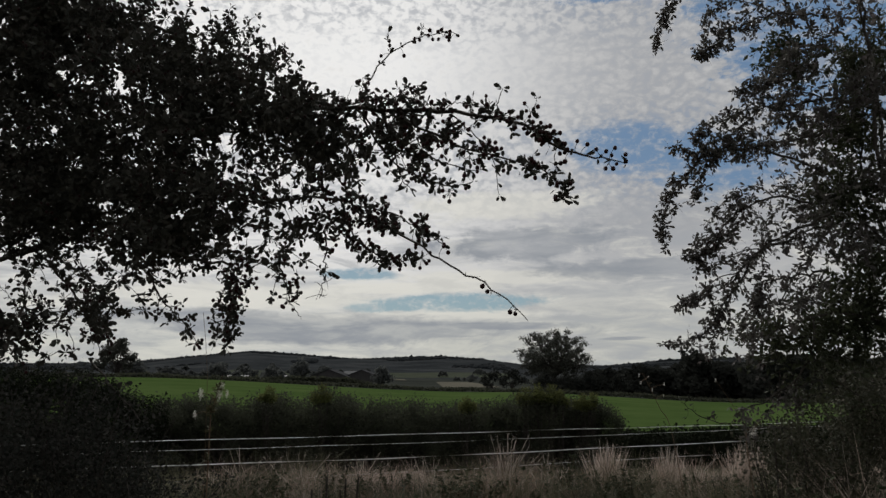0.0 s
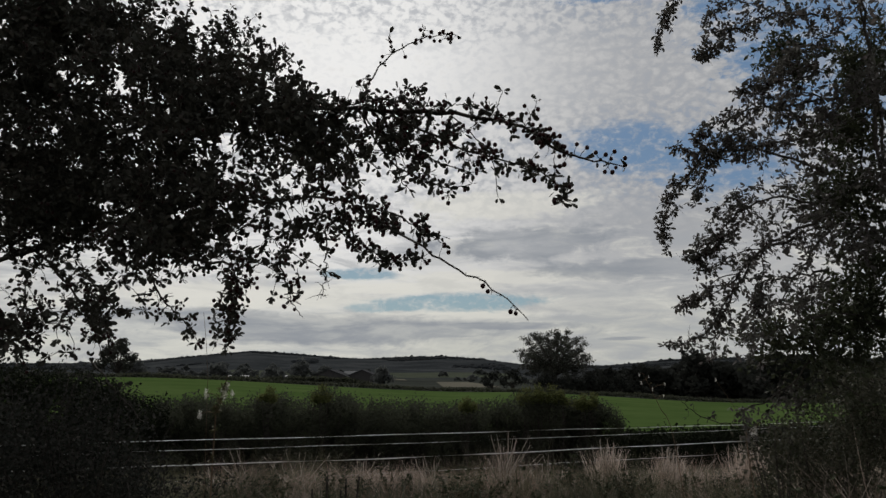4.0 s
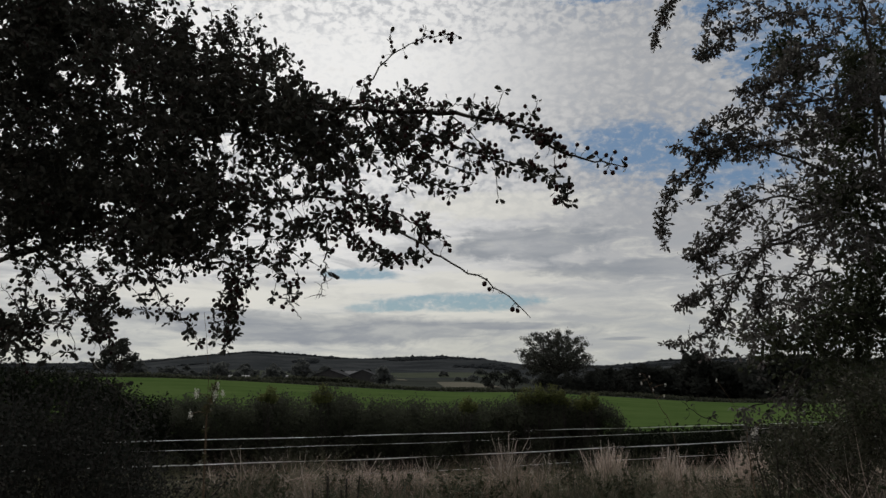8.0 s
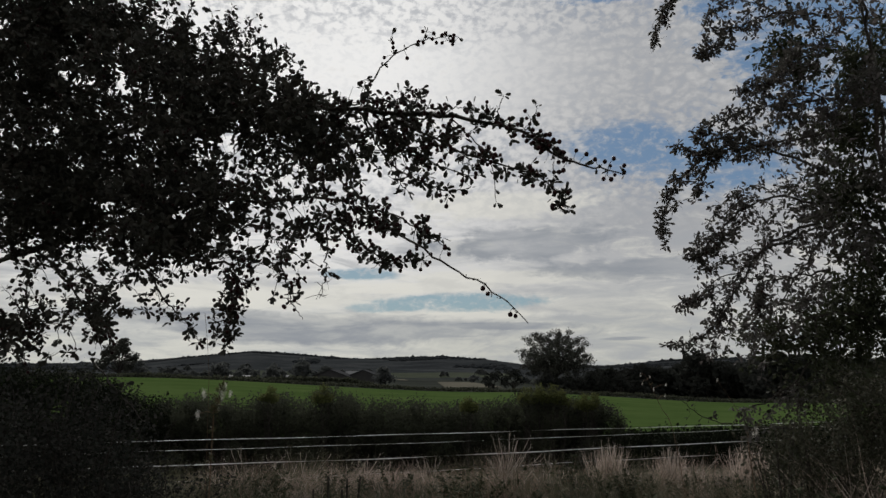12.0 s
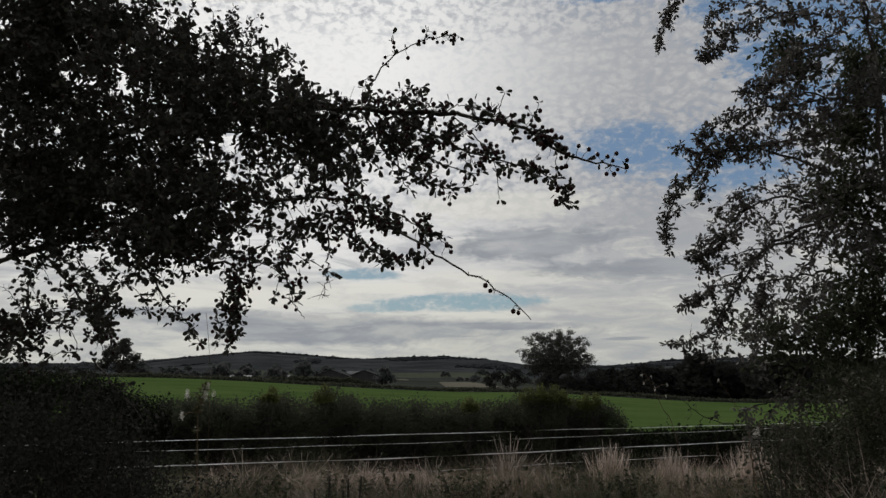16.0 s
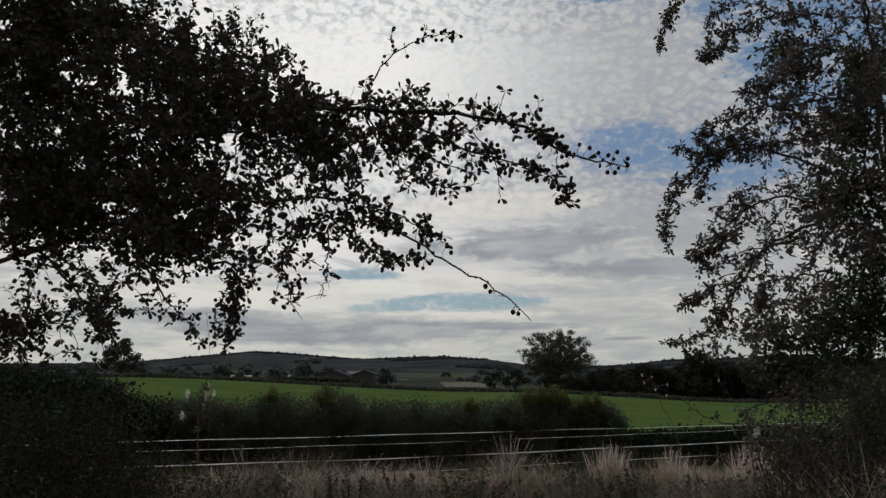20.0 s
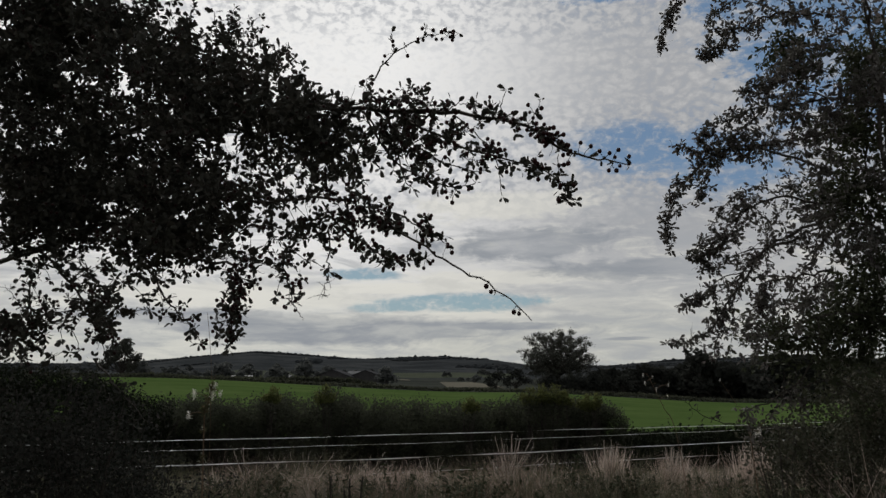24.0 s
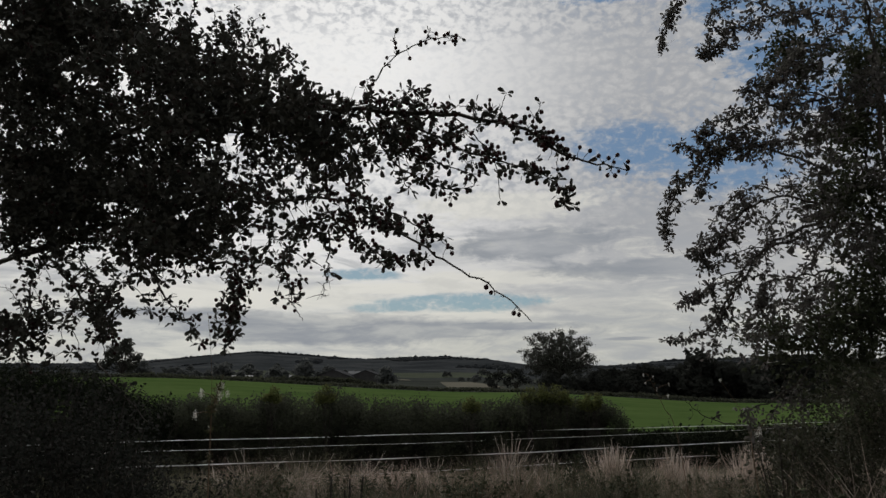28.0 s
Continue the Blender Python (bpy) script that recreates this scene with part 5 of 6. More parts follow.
    sprig = limb(112, [(-0.28, 1.89, 2.27), (-0.21, 1.86, 2.29), (-0.18, 1.85, 2.35), (-0.13, 1.84, 2.41), (-0.07, 1.83, 2.44), (-0.02, 1.82, 2.45), (0.03, 1.82, 2.45)], 0.0032, 0.001, (0.0, 0.02), 5, leaf=0.015, berries=0.7, tuft=1, longest=0.06, bare=0.5, sparse=0.55,
                 extra=(([(-0.13, 1.84, 2.41), (-0.14, 1.84, 2.44), (-0.14, 1.84, 2.46)], 0.001, 0.0008, 0.0, 0), ([(-0.06, 1.83, 2.44), (-0.05, 1.83, 2.47), (-0.05, 1.83, 2.48)], 0.001, 0.0008, 0.0, 0)))
    lower = limb(113, [(-0.45, 1.95, 2.05), (-0.26, 1.90, 2.04), (-0.20, 1.86, 1.99), (-0.06, 1.80, 1.91), (0.02, 1.77, 1.85), (0.09, 1.75, 1.81), (0.15, 1.73, 1.76), (0.19, 1.72, 1.72)], 0.0045, 0.0011, (0.09, 0.03), 30, berries=0.45, upto=4, thorns=8,
                 haws=((0.09, 1.75, 1.80), (0.10, 1.75, 1.79), (0.15, 1.73, 1.74), (0.16, 1.73, 1.74), (-0.00, 1.79, 1.90), (-0.15, 1.84, 1.96), (-0.12, 1.84, 1.96)),
                 extra=(([(-0.23, 1.88, 2.02), (-0.12, 1.85, 1.99), (-0.04, 1.82, 1.94), (0.00, 1.81, 1.91)], 0.003, 0.001, 0.04, 46), ([(-0.26, 1.90, 2.04), (-0.22, 1.88, 1.94), (-0.14, 1.86, 1.88), (-0.05, 1.85, 1.88)], 0.003, 0.001, 0.035, 40),
                        ([(-0.32, 1.92, 2.04), (-0.26, 1.90, 1.96), (-0.20, 1.88, 1.90)], 0.003, 0.001, 0.05, 14)))
    hang = limb(114, [(-0.57, 2.05, 1.89), (-0.55, 2.04, 1.83), (-0.57, 2.03, 1.75), (-0.57, 2.02, 1.68)], 0.004, 0.001, (0.055, 0.035), 84, berries=0.25, longest=0.12, sag=0.0, hang=0.3)
    hang2 = limb(115, [(-0.43, 1.97, 1.92), (-0.41, 1.96, 1.85), (-0.39, 1.95, 1.79), (-0.36, 1.95, 1.74)], 0.003, 0.0008, (0.06, 0.008), 18, berries=0.25, longest=0.12, sag=0.0, hang=0.3)
    hang3 = limb(116, [(-0.30, 1.93, 1.98), (-0.30, 1.93, 1.90), (-0.30, 1.92, 1.84), (-0.31, 1.92, 1.79)], 0.003, 0.0008, (0.04, 0.008), 11, berries=0.3, longest=0.1, sag=0.0, hang=0.3)
    hang4 = limb(117, [(-0.87, 2.20, 1.91), (-0.80, 2.19, 1.81), (-0.74, 2.18, 1.75), (-0.70, 2.18, 1.70)], 0.004, 0.001, (0.06, 0.03), 39, berries=0.25, longest=0.12, sag=0.0, hang=0.3)
    hang5 = limb(118, [(-1.08, 2.30, 1.84), (-1.04, 2.28, 1.76), (-1.00, 2.26, 1.66)], 0.004, 0.001, (0.08, 0.04), 42, berries=0.2, longest=0.16, sag=0.0, hang=0.3)
    hang6 = limb(119, [(-1.29, 2.35, 1.86), (-1.26, 2.33, 1.76), (-1.25, 2.30, 1.66)], 0.005, 0.001, (0.1, 0.06), 56, berries=0.2, longest=0.18, sag=0.0, hang=0.3)
    return dict(upper=upper, sprig=sprig, lower=lower, hang=hang, hang2=hang2, hang3=hang3, hang4=hang4, hang5=hang5, hang6=hang6)


# ---- hawthorn on the far side of the gap ----
RIGHT_FOOT = (3.35, 4.9, -0.08)


def right_hawthorn():
    tree = thing("hawthorn_tree", RIGHT_FOOT, "drooping hawthorn with browning autumn leaves", "tree")
    fork = (3.25, 4.8, 1.7)
    v, f = tubes([(spline([(3.35, 4.9, -0.3), (3.3, 4.85, 0.8), fork, (3.35, 4.7, 2.9), (3.2, 4.6, 4.3)], 18), 0.12, 0.03)], 12)
    link_mesh("trunk", v, f, BARK, tree, "grey furrowed trunk", origin=RIGHT_FOOT, flat=False)
    g = Growth(201, leaf=0.031, tuft=3, step=0.042, berries=0.05, sag=0.12, twig=0.003, hang=0.2)
    g.bough([fork, (2.60, 4.40, 2.80), (2.57, 4.35, 3.31), (2.50, 4.30, 3.86), (2.46, 4.30, 4.26)], 0.016, 0.008, 24, 0.008)
    g.bough([(3.35, 4.7, 2.9), (2.68, 4.50, 3.18), (2.26, 4.40, 3.25), (1.98, 4.35, 3.38)], 0.012, 0.004, 18, 0.008)
    g.bough([fork, (2.67, 4.60, 2.43), (2.32, 4.50, 2.48), (2.05, 4.45, 2.40)], 0.012, 0.004, 18, 0.008)
    g.bough([fork, (2.61, 4.70, 1.95), (2.22, 4.60, 1.95), (1.86, 4.50, 1.81)], 0.011, 0.004, 18, 0.008)
    g.bough([(2.50, 4.30, 3.86), (2.24, 4.30, 4.04), (1.90, 4.30, 4.08)], 0.014, 0.005, 14, 0.008)
    g.bough([(2.22, 4.60, 1.95), (2.17, 4.60, 1.68), (1.95, 4.60, 1.48), (1.69, 4.55, 1.37)], 0.009, 0.003, 14, 0.006)
    g.bough([(2.32, 4.50, 2.48), (2.07, 4.45, 2.20), (1.93, 4.40, 2.00)], 0.01, 0.004, 14, 0.006)
    g.bough([(2.59, 4.40, 2.70), (2.61, 4.40, 3.08), (2.59, 4.40, 3.47), (2.54, 4.40, 3.87), (2.53, 4.40, 4.09)], 0.012, 0.007, 18, 0.006)
    ovals = (
        ((2.29, 4.40, 3.69), (0.31, 0.30, 0.21), 260), ((2.21, 4.40, 3.15), (0.20, 0.21, 0.20), 240), ((2.53, 4.40, 3.33), (0.20, 0.24, 0.24), 200), ((2.06, 4.40, 3.01), (0.20, 0.21, 0.15), 150),
        ((2.17, 4.40, 2.70), (0.20, 0.21, 0.17), 200), ((2.02, 4.40, 2.46), (0.20, 0.21, 0.12), 130), ((2.41, 4.40, 2.33), (0.20, 0.21, 0.20), 200), ((2.12, 4.40, 1.98), (0.16, 0.18, 0.13), 120),
        ((2.52, 4.40, 2.80), (0.17, 0.21, 0.20), 150), ((2.05, 4.40, 3.47), (0.12, 0.19, 0.17), 110),
        ((1.98, 4.40, 2.13), (0.18, 0.25, 0.13), 40), ((1.73, 4.40, 1.84), (0.17, 0.17, 0.13), 80), ((1.92, 4.45, 2.00), (0.12, 0.2, 0.12), 30), ((1.88, 4.60, 1.42), (0.24, 0.2, 0.09), 70),
    )
    g.reach(np.vstack([g.oval(c, r, int(n * 0.5), 0.06) for c, r, n in ovals]), 0.6)
    g.build(tree, fork, LEAF_RIGHT, OVATE, name="main_bough", label="dark branches with small browning leaves")
    # the green heart of the tree, its shade painted into a darker leaf colour
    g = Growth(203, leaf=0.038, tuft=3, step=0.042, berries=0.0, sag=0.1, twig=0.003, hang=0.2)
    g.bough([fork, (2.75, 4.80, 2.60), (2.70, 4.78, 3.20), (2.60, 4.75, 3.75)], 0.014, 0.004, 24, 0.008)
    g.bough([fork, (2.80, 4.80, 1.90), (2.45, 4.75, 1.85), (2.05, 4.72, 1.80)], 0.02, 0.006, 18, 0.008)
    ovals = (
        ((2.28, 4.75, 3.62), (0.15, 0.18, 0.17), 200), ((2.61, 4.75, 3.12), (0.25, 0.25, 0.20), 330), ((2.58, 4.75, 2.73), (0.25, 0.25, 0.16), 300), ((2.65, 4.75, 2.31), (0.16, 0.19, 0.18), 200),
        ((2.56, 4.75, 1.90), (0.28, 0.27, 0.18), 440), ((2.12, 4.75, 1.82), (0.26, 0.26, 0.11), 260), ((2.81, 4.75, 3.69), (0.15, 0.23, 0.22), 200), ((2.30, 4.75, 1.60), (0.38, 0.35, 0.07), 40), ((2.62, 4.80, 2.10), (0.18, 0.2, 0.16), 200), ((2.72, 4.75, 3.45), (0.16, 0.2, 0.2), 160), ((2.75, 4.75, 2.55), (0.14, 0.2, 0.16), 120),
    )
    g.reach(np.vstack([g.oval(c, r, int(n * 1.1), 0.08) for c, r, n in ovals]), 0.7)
    g.build(tree, fork, LEAF_INNER_SHADE, SIMPLE, name="inner_bough", label="inner branches in olive leaf with shade painted into the colour")
    g = Growth(202, leaf=0.05, tuft=3, step=0.08, berries=0.0, sag=0.12, twig=0.003)
    g.bough([(3.25, 4.8, 1.7), (3.35, 4.7, 2.9), (3.2, 4.6, 4.3)], 0.05, 0.02, 14)
    g.reach(np.vstack([g.oval((3.5, 4.7, 3.9), (1.3, 1.2, 0.8), 300), g.oval((3.9, 4.9, 2.4), (0.9, 1.2, 1.2), 300)]), 1.2)
    g.build(tree, fork, LEAF_RIGHT, SIMPLE, name="crown_bough")

    def limb(seed, points, r0, r1, around, count, longest=0.3, tuft=3, extra=()):
        g = Growth(seed, leaf=0.026, tuft=tuft, step=0.032, berries=0.12, twig=0.002, sag=0.05, hang=0.35, bare=0.25)
        p = g.bough(points, r0, r1, 24, 0.006)
        g.tufts(p, 0.45)
        for q, a, b in extra:
            g.tufts(g.bough(q, a, b, 12, 0.004), 0.3)
            g.reach(g.round_curve(q[1:], 0.07, 0.04, 26), longest)
        if count:
            g.reach(g.round_curve(points[1:], around[0], around[1], count), longest)
        g.sprays(26, 0.1)
        return g.build(tree, points[0], LEAF_RIGHT, OVATE, own_berries=True)

    out = {}
    out["r1"] = limb(211, [(1.90, 4.30, 4.08), (1.55, 4.20, 3.98), (1.35, 4.15, 3.78), (1.25, 4.12, 3.56), (1.20, 4.10, 3.40)], 0.009, 0.002, (0.05, 0.045), 73)
    out["r2"] = limb(212, [(2.27, 4.35, 3.74), (1.98, 4.30, 3.73), (1.72, 4.25, 3.62), (1.57, 4.22, 3.50), (1.48, 4.20, 3.42)], 0.009, 0.002, (0.15, 0.05), 145,
                     extra=(([(1.98, 4.30, 3.73), (1.77, 4.28, 3.81), (1.60, 4.26, 3.73), (1.52, 4.25, 3.65)], 0.004, 0.002),))
    out["r3"] = limb(213, [(2.31, 4.40, 3.04), (1.99, 4.30, 2.94), (1.74, 4.25, 2.89), (1.49, 4.20, 2.83), (1.26, 4.15, 2.86)], 0.009, 0.002, (0.13, 0.03), 124,
                     extra=(([(2.08, 4.35, 3.34), (1.88, 4.30, 3.29), (1.74, 4.28, 3.25)], 0.004, 0.002), ([(2.12, 4.35, 3.10), (1.91, 4.30, 3.15), (1.76, 4.28, 3.05), (1.58, 4.25, 2.89), (1.43, 4.22, 2.72)], 0.005, 0.002)))
    out["r4"] = limb(214, [(2.26, 4.40, 2.77), (1.92, 4.30, 2.87), (1.60, 4.22, 2.88), (1.36, 4.17, 2.70), (1.21, 4.14, 2.47), (1.21, 4.12, 2.27)], 0.011, 0.002, (0.14, 0.03), 187,
                     extra=(([(1.59, 4.22, 2.85), (1.45, 4.20, 2.71), (1.41, 4.19, 2.55)], 0.003, 0.002),))
    out["r5"] = limb(215, [(2.18, 4.40, 2.59), (1.92, 4.35, 2.62), (1.66, 4.28, 2.50), (1.49, 4.22, 2.33), (1.38, 4.20, 2.23)], 0.009, 0.002, (0.15, 0.07), 190,
                     extra=(([(1.92, 4.35, 2.62), (1.81, 4.30, 2.67), (1.63, 4.28, 2.60), (1.50, 4.25, 2.46)], 0.004, 0.002),))
    out["r6"] = limb(216, [(2.09, 4.40, 2.39), (1.82, 4.32, 2.31), (1.67, 4.27, 2.14), (1.51, 4.22, 1.92), (1.36, 4.18, 1.79), (1.17, 4.14, 1.76)], 0.010, 0.002, (0.14, 0.012), 92,
                     extra=(([(1.67, 4.27, 2.14), (1.49, 4.24, 2.05), (1.29, 4.20, 1.96)], 0.004, 0.002), ([(1.82, 4.32, 2.31), (1.79, 4.30, 2.08), (1.73, 4.28, 1.92)], 0.004, 0.002)))
    out["r7"] = limb(217, [(2.27, 4.40, 3.47), (2.08, 4.36, 3.39), (1.94, 4.33, 3.31), (1.81, 4.29, 3.21), (1.69, 4.25, 3.23)], 0.008, 0.002, (0.10, 0.03), 60)
    out["r8"] = limb(218, [(2.28, 4.40, 3.23), (2.06, 4.36, 3.19), (1.84, 4.32, 3.15), (1.66, 4.28, 3.08), (1.51, 4.24, 3.00), (1.42, 4.20, 2.93)], 0.008, 0.002, (0.09, 0.04), 110,
                     extra=(([(2.04, 4.35, 2.92), (1.83, 4.32, 2.99), (1.65, 4.28, 2.97), (1.52, 4.25, 2.91)], 0.004, 0.0015),))
    out["r9"] = limb(219, [(2.26, 4.40, 2.53), (2.01, 4.37, 2.41), (1.81, 4.33, 2.31), (1.68, 4.30, 2.18), (1.57, 4.27, 1.97), (1.48, 4.23, 1.83), (1.45, 4.20, 1.70)], 0.011, 0.0025, (0.10, 0.06), 110,
                     extra=(([(1.67, 4.24, 2.50), (1.58, 4.22, 2.38), (1.49, 4.21, 2.29), (1.34, 4.19, 2.24)], 0.004, 0.0015), ([(1.78, 4.26, 2.30), (1.62, 4.24, 2.27), (1.49, 4.22, 2.20), (1.41, 4.20, 2.17)], 0.004, 0.0015),
                            ([(1.66, 4.24, 2.17), (1.51, 4.21, 2.12), (1.39, 4.19, 2.02), (1.25, 4.16, 1.97)], 0.004, 0.0015)))
    out["r10"] = limb(220, [(2.23, 4.40, 2.20), (1.99, 4.36, 2.16), (1.82, 4.33, 2.12), (1.77, 4.29, 2.02), (1.75, 4.25, 1.91)], 0.008, 0.002, (0.05, 0.045), 60)
    return out


# ---- undergrowth by the camera's bank ----
def undergrowth():
    n = 0
    for x, y, tall, wide, leaves, label in (
            (-2.75, 4.2, 1.62, 1.5, 6400, "bramble and thorn thicket under the hawthorn, shade in its leaf colour"), (-2.05, 4.5, 1.5, 1.1, 3000, "dark bramble thicket beside the fence"),
            (-3.3, 4.0, 1.66, 1.7, 5400, "bramble and thorn thicket under the hawthorn, shade in its leaf colour"), (-2.5, 4.8, 1.62, 1.4, 4600, "arching bramble mass above the fence"), (-1.75, 3.7, 0.95, 1.0, 1800, "low dark bramble at the foot of the thicket"), (-2.2, 3.6, 1.05, 1.0, 1800, "low dark bramble at the foot of the thicket"), (-2.7, 5.6, 1.05, 1.7, 5200, "low dense bramble behind the thicket"), (-3.5, 5.6, 1.1, 1.8, 5200, "low dense bramble behind the thicket"), (-2.05, 5.5, 0.98, 1.1, 2400, "low dense bramble behind the thicket"),
            (3.22, 6.3, 1.6, 1.3, 5000, "dark thicket below the drooping hawthorn"), (2.9, 6.1, 1.25, 0.8, 1700, "leafy bramble at the edge of the grass"),
            (2.5, 5.9, 1.3, 0.8, 1000, "leafy bramble at the edge of the grass"), (3.8, 6.4, 1.68, 1.8, 6500, "dark thicket below the drooping hawthorn"), (4.3, 7.3, 1.7, 2.0, 5500, "dark thicket below the drooping hawthorn"), (2.5, 6.2, 0.75, 0.7, 600, "low leafy bramble at the edge of the grass")):
        # left thickets take the leaf with shade painted in, right ones the browning leaf
        shrub(ground_at(x, y), tall, wide, 300 + n, int(leaves * 1.35), label, 0.021 if x < 0 else 0.025, "brambles", SHADE_BRAMBLE_LEAF if x < 0 else BROWN_BRAMBLE_LEAF, "bramble_thicket", 16 if x < 0 else 9, 0.7, 0.36 if x < -1.5 else 0.5)
        n += 1
    for i, pts in enumerate(([(2.21, 5.00, 1.26), (1.82, 4.90, 1.29), (1.61, 4.85, 1.34), (1.46, 4.80, 1.44)], [(2.61, 4.90, 1.47), (2.39, 4.80, 1.57), (2.10, 4.70, 1.51), (1.87, 4.60, 1.34)],
                             [(-1.73, 3.80, 1.67), (-1.60, 3.70, 1.58), (-1.52, 3.70, 1.49), (-1.46, 3.80, 1.38)])):
        g = Growth(330 + i, leaf=0.03, tuft=1, step=0.06, berries=0.0, twig=0.002)
        g.bough(pts, 0.0045, 0.002, 18, 0.004)
        g.reach(g.round_curve(pts, 0.08, 0.05, 16), 0.2)
        v, f = tubes(g.wood, 5)
        cane = thing("bramble_cane", pts[0], "bare arching bramble cane with few leaves", "bramble", "canes")
        link_mesh("stem", v, f, BARK, cane, origin=pts[0], flat=False)
        v, f = scatter(LOBED, g.pos, g.way, g.nrm, g.size)
        link_mesh("leaves", v, f, SHADE_BRAMBLE_LEAF, cane, kind="stuff", origin=pts[0])


undergrowth()
LEFT = left_hawthorn()
RIGHT = right_hawthorn()


# ---- what the wind moves ----
SEEN = [*np.arange(0, 3.6, 0.5), *np.arange(5.5, 12.6, 0.5), *np.arange(14.5, 21.6, 0.5), *np.arange(23.5, 28.1, 0.5)]


def sway(ob, values):
    """Rocks a part or thing about its foot, across the view, by tenths of a degree; through the gaps it goes on in the same manner."""
    rest = ob.location.copy()
    rows = dict(zip(SEEN, values))
    for i, t in enumerate((4.0, 4.5, 5.0, 13.0, 13.5, 14.0, 22.0, 22.5, 23.0)):
        rows[t] = values[(i * 7 + 3) % len(values)] * 0.7
    walk(ob, [(float(t), Matrix.Translation(rest) @ Matrix.Rotation(radians(a * 0.1), 4, "Y")) for t, a in sorted(rows.items())])


def motions():
    # tenths of a degree at the times of SEEN
    sway(LEFT["upper"], [0, 14, 10, 10, 0, 12, 4, 12, 12, 8, 16, 4, 18, 8, 12, 12, -4, 15, 0, 17, -2, 21, 8, 12, 10, 11, 11, 11, 8, 8, 10, 14, 14, 27, 8, 10, 8, 14, 14, 4, 6, 8, 12, 16, 8, 6, 0, 14])
    sway(LEFT["sprig"], [0, 17, 14, 14, 0, 13, 8, 16, 18, 9, 20, 6, 25, 11, 14, 14, -12, 16, -6, 16, -4, 20, 9, 10, 6, 17, 17, 14, 11, 11, 13, 10, 8, 27, 4, 12, 6, 17, 13, -1, 4, 10, 15, 18, 10, 12, -2, 20])
    sway(LEFT["lower"], [0, 2, -2, -1, -2, -1, 1, 2, 0, -4, 1, -1, -6, -6, -2, 0, 0, 4, 2, 1, -10, 5, 1, -8, -3, 2, -2, -1, -2, 1, -4, 0, 2, 14, 0, 1, -6, -2, 1, 0, -12, -8, -2, -4, 0, -4, -5, 2])
    sway(LEFT["hang"], [0, 8, 8, -6, 10, -6, 3, 3, 11, 20, 13, 14, 21, 9, 21, 30, 0, 15, 0, 18, 10, 13, 5, 19, 19, 13, 0, 22, 15, 22, 16, 23, 24, -4, 18, 19, 28, 20, 16, 10, 10, 24, -3, 18, -2, 5, 6, 27])
    sway(LEFT["hang2"], [0, -13, -12, -16, -7, -38, 2, -23, -2, 13, 12, -11, 4, 10, 17, 30, -15, 10, -14, 15, 3, 1, 9, 24, -4, 17, -4, 12, 5, 42, -12, 10, 32, -28, 19, 3, 20, 20, 8, 16, -4, 11, -3, 10, -20, 13, -27, 23])
    sway(LEFT["hang3"], [0, -4, 2, -9, 2, -24, 8, -13, -2, 15, 10, 1, 6, 11, 11, 21, -14, 6, -14, 13, -3, 10, 4, 19, -1, 10, 0, 11, 6, 26, -3, 7, 22, -12, 19, 3, 20, 15, 7, 12, -3, 8, -2, 8, -5, 8, -10, 20])
    sway(LEFT["hang4"], [0, -11, -14, -10, -5, -22, -10, -10, -5, -3, -7, -14, -6, -6, 2, 10, 4, -6, 8, 6, 5, -8, -8, 0, -4, 0, -3, 5, -6, 5, -7, -6, -1, -9, -9, 0, -8, -4, -2, -1, 2, 7, -5, -5, -12, -4, -12, -3])
    sway(LEFT["hang5"], [0, -5, -6, -5, 0, -14, -4, -4, -2, 2, -2, -6, -1, -1, 4, 9, 1, -4, 2, 6, 3, -3, -5, 2, -2, 0, -1, 4, -1, 5, -4, -4, 1, -4, -4, 2, -2, -1, 1, 1, 2, 6, -3, -2, -7, -2, -6, 2])
    sway(LEFT["hang6"], [0, -4, -3, -3, 1, -10, -3, -3, -1, 3, -1, -4, 0, 0, 4, 8, 1, -3, 1, 5, 2, -1, -4, 2, -1, 0, 0, 4, 0, 4, -3, -3, 1, -2, -2, 2, -1, -1, 1, 1, 1, 5, -2, -2, -5, -1, -4, 3])
    sway(RIGHT["r1"], [0, -8, -5, -7, -5, 5, -5, -12, -2, -4, -11, 8, 5, 13, 13, 19, 11, 24, 11, 11, 7, 17, 10, -4, 20, 2, 0, 13, 16, 5, 8, 24, -17, 14, -4, 9, 12, 0, 8, -4, -2, -4, 1, 2, 0, 15, 15, -6])
    sway(RIGHT["r2"], [0, -6, -5, -6, -10, -7, -9, -14, -18, -14, -10, -9, -9, -2, 1, 5, 8, 0, 0, 0, -2, 3, 1, -2, -3, -9, -9, -4, -9, -12, -9, -3, -8, -8, -11, -13, -11, -7, -5, -3, -6, -7, -8, 2, 8, 0, 5, 2])
    sway(RIGHT["r3"], [0, 0, 3, 0, 3, 0, -3, -3, -3, 0, 0, 0, 3, 3, 3, 7, 7, 4, 4, 0, 3, 3, 0, 4, 3, 0, 0, 3, 0, 3, 3, 0, 0, 0, 0, 0, 3, 3, 3, 3, 3, 0, 0, 6, 3, 6, 3, 7])
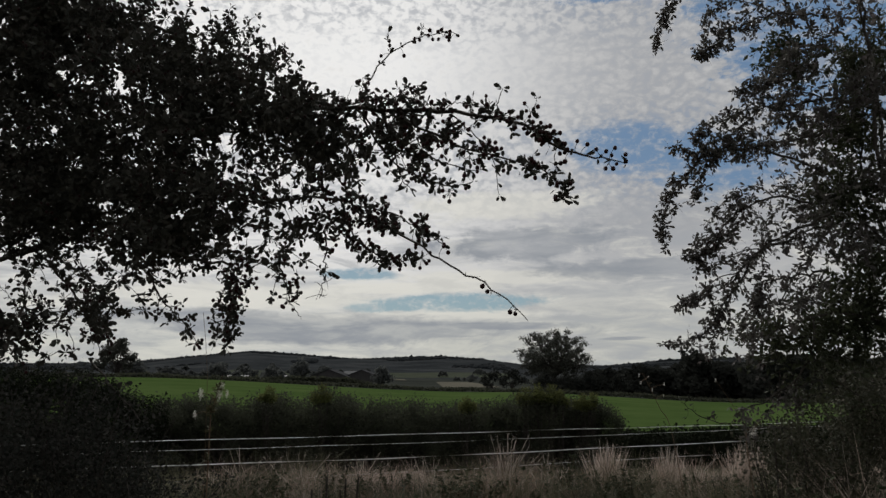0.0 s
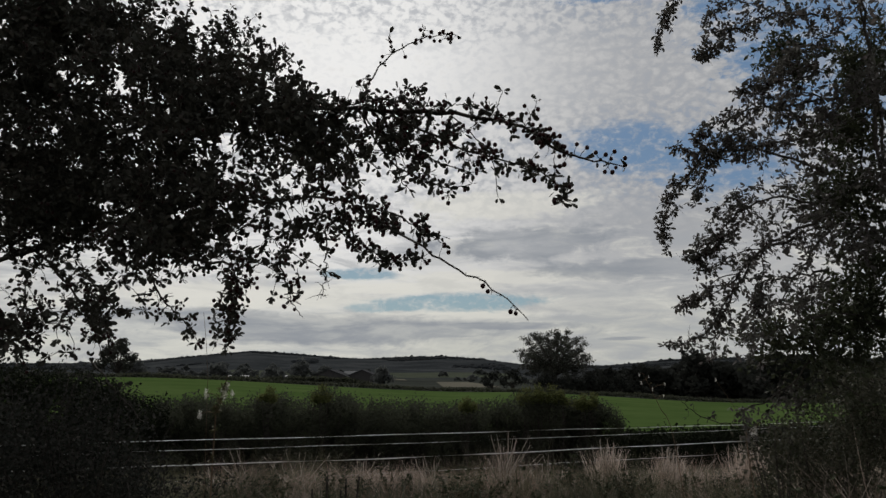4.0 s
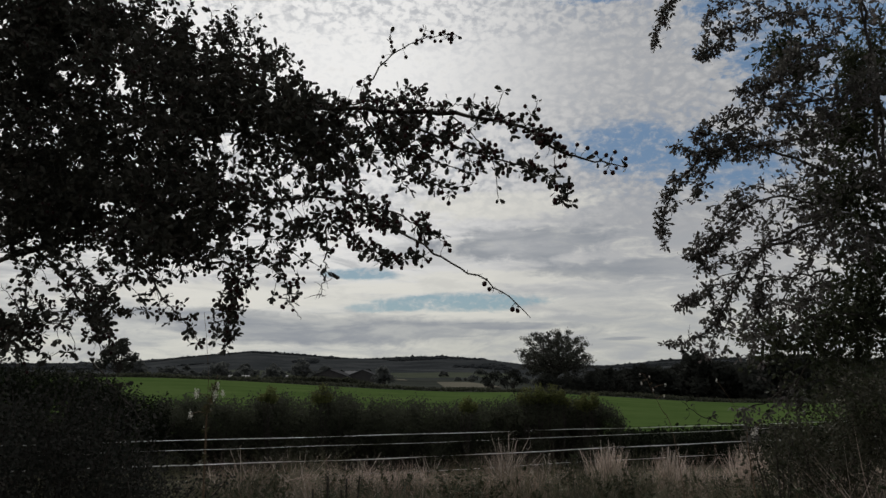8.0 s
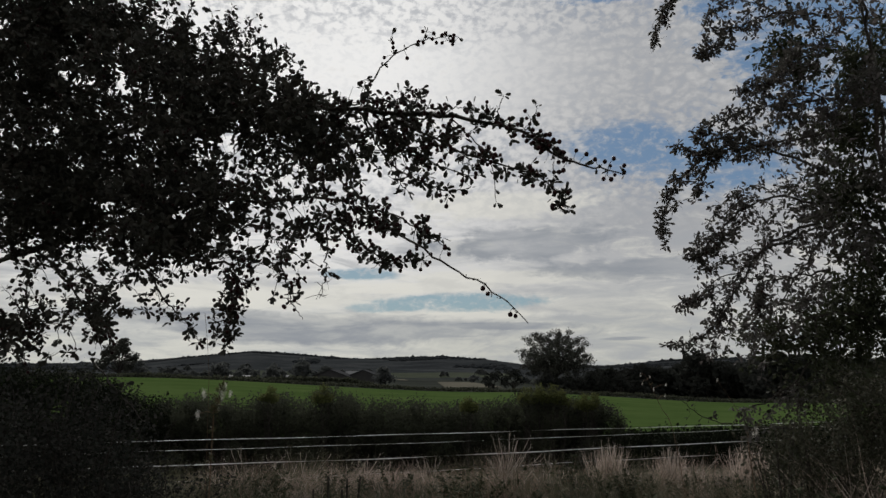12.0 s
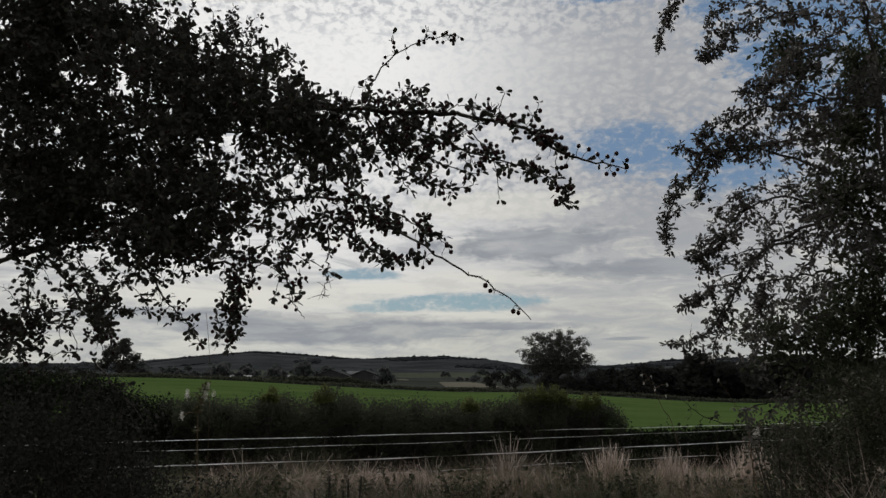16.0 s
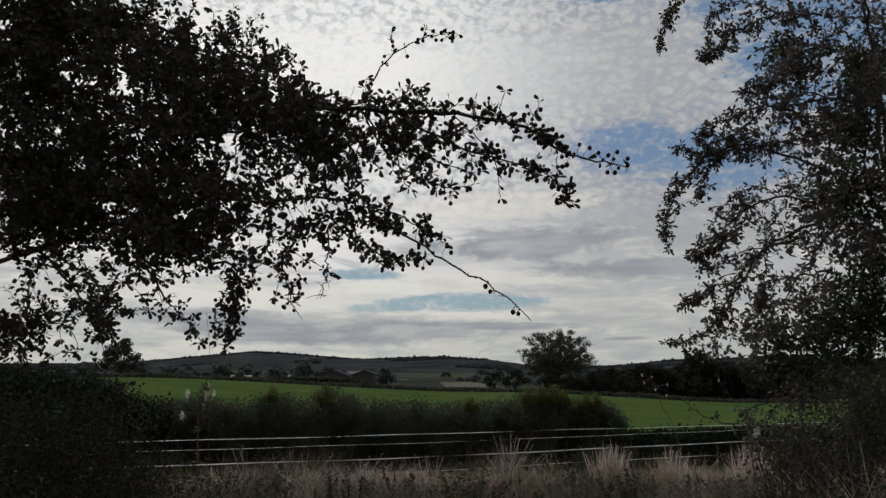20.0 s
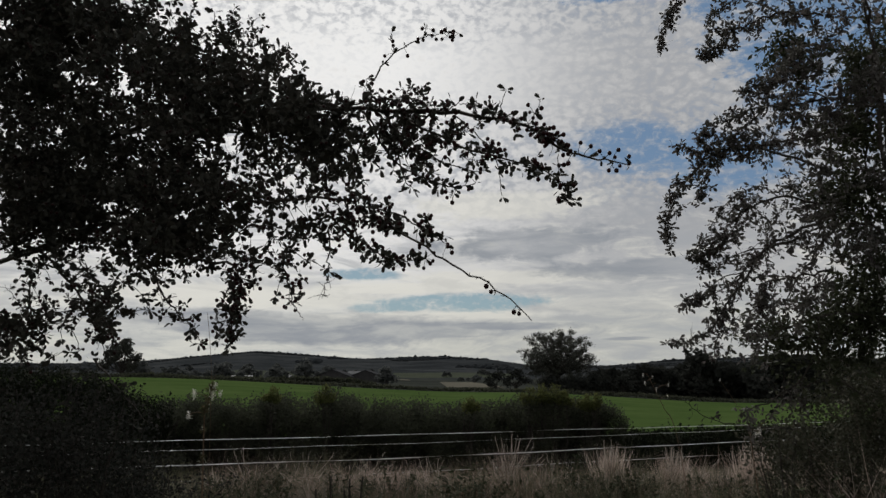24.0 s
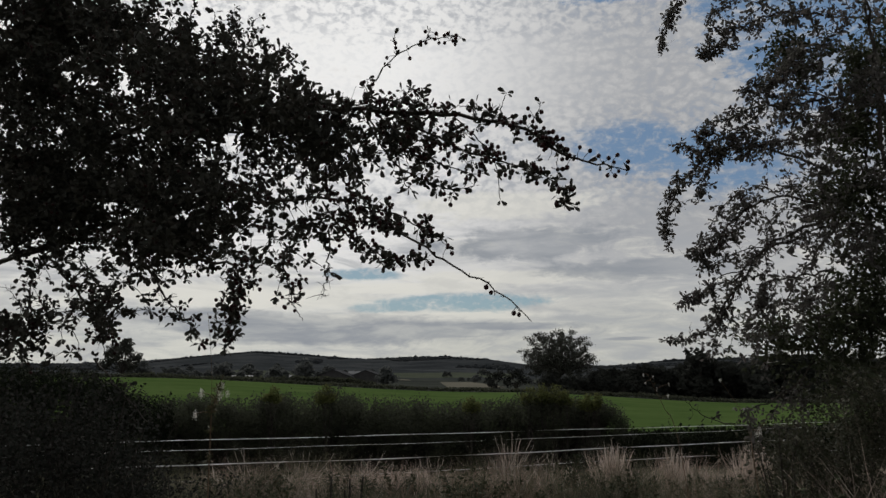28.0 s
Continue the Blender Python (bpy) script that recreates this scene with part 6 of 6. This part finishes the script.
    sway(RIGHT["r4"], [0, -6, 5, -7, 5, -2, 2, -3, 1, -4, 0, 1, -1, 9, -1, 13, 5, 7, 8, 2, 7, 10, -2, 3, 0, 7, -6, 9, 0, 5, 4, -1, -3, 6, 1, 0, 4, 11, 7, -4, 4, -1, -2, 8, 1, 11, -3, 7])
    sway(RIGHT["r5"], [0, -3, 3, -4, 3, -1, 1, -2, 0, -2, 0, 1, -1, 5, -1, 7, 3, 4, 4, 1, 4, 5, -1, 2, 0, 4, -3, 5, 0, 3, 2, 0, -2, 3, 0, 0, 2, 6, 4, -2, 2, 0, -1, 4, 1, 6, -1, 4])
    sway(RIGHT["r6"], [0, 2, 2, -2, 2, 4, -1, -1, -1, 4, 3, 3, 1, 2, -8, 5, -3, 5, -4, -3, 1, -2, 12, -2, 6, -2, 2, 3, 3, 4, 7, 2, -3, 2, 7, 3, 8, 6, 5, 5, 5, 5, 2, 6, 8, -4, 10, 14])
    sway(RIGHT["r7"], [0, -3, -2, -3, -4, -2, -4, -6, -6, -5, -4, -2, -2, 2, 3, 6, 5, 5, 3, 3, 2, 5, 3, 0, 3, -3, -4, 0, 0, -4, -2, 3, -5, 0, -5, -4, -3, -3, 0, -2, -3, -4, -3, 2, 4, 4, 5, 0])
    sway(RIGHT["r8"], [0, -3, 3, -4, 4, -1, 0, -3, -1, -2, 0, 0, 0, 5, 1, 9, 5, 5, 5, 1, 4, 6, -1, 3, 1, 3, -3, 5, 0, 3, 3, 0, -2, 3, 0, 0, 3, 6, 4, -1, 3, 0, -1, 6, 1, 7, 0, 6])
    sway(RIGHT["r9"], [0, 0, 2, -3, 2, 1, 0, -1, 0, 1, 1, 2, 0, 3, -4, 6, 0, 4, 0, -1, 2, 1, 5, 0, 3, 1, 0, 4, 1, 3, 4, 1, -2, 2, 3, 1, 5, 6, 4, 1, 3, 2, 0, 5, 4, 1, 4, 9])
    sway(HERB, [0, -5, 8, 10, 7, 25, 6, 16, -3, -8, -2, 1, -5, -8, -10, -20, -24, -17, -17, -32, -13, 2, -21, -12, -31, -22, -24, -15, -19, -29, -27, -16, -9, -9, -24, -17, -20, -21, -19, -16, -9, -22, -21, -10, -2, -3, 4, -6])


motions()
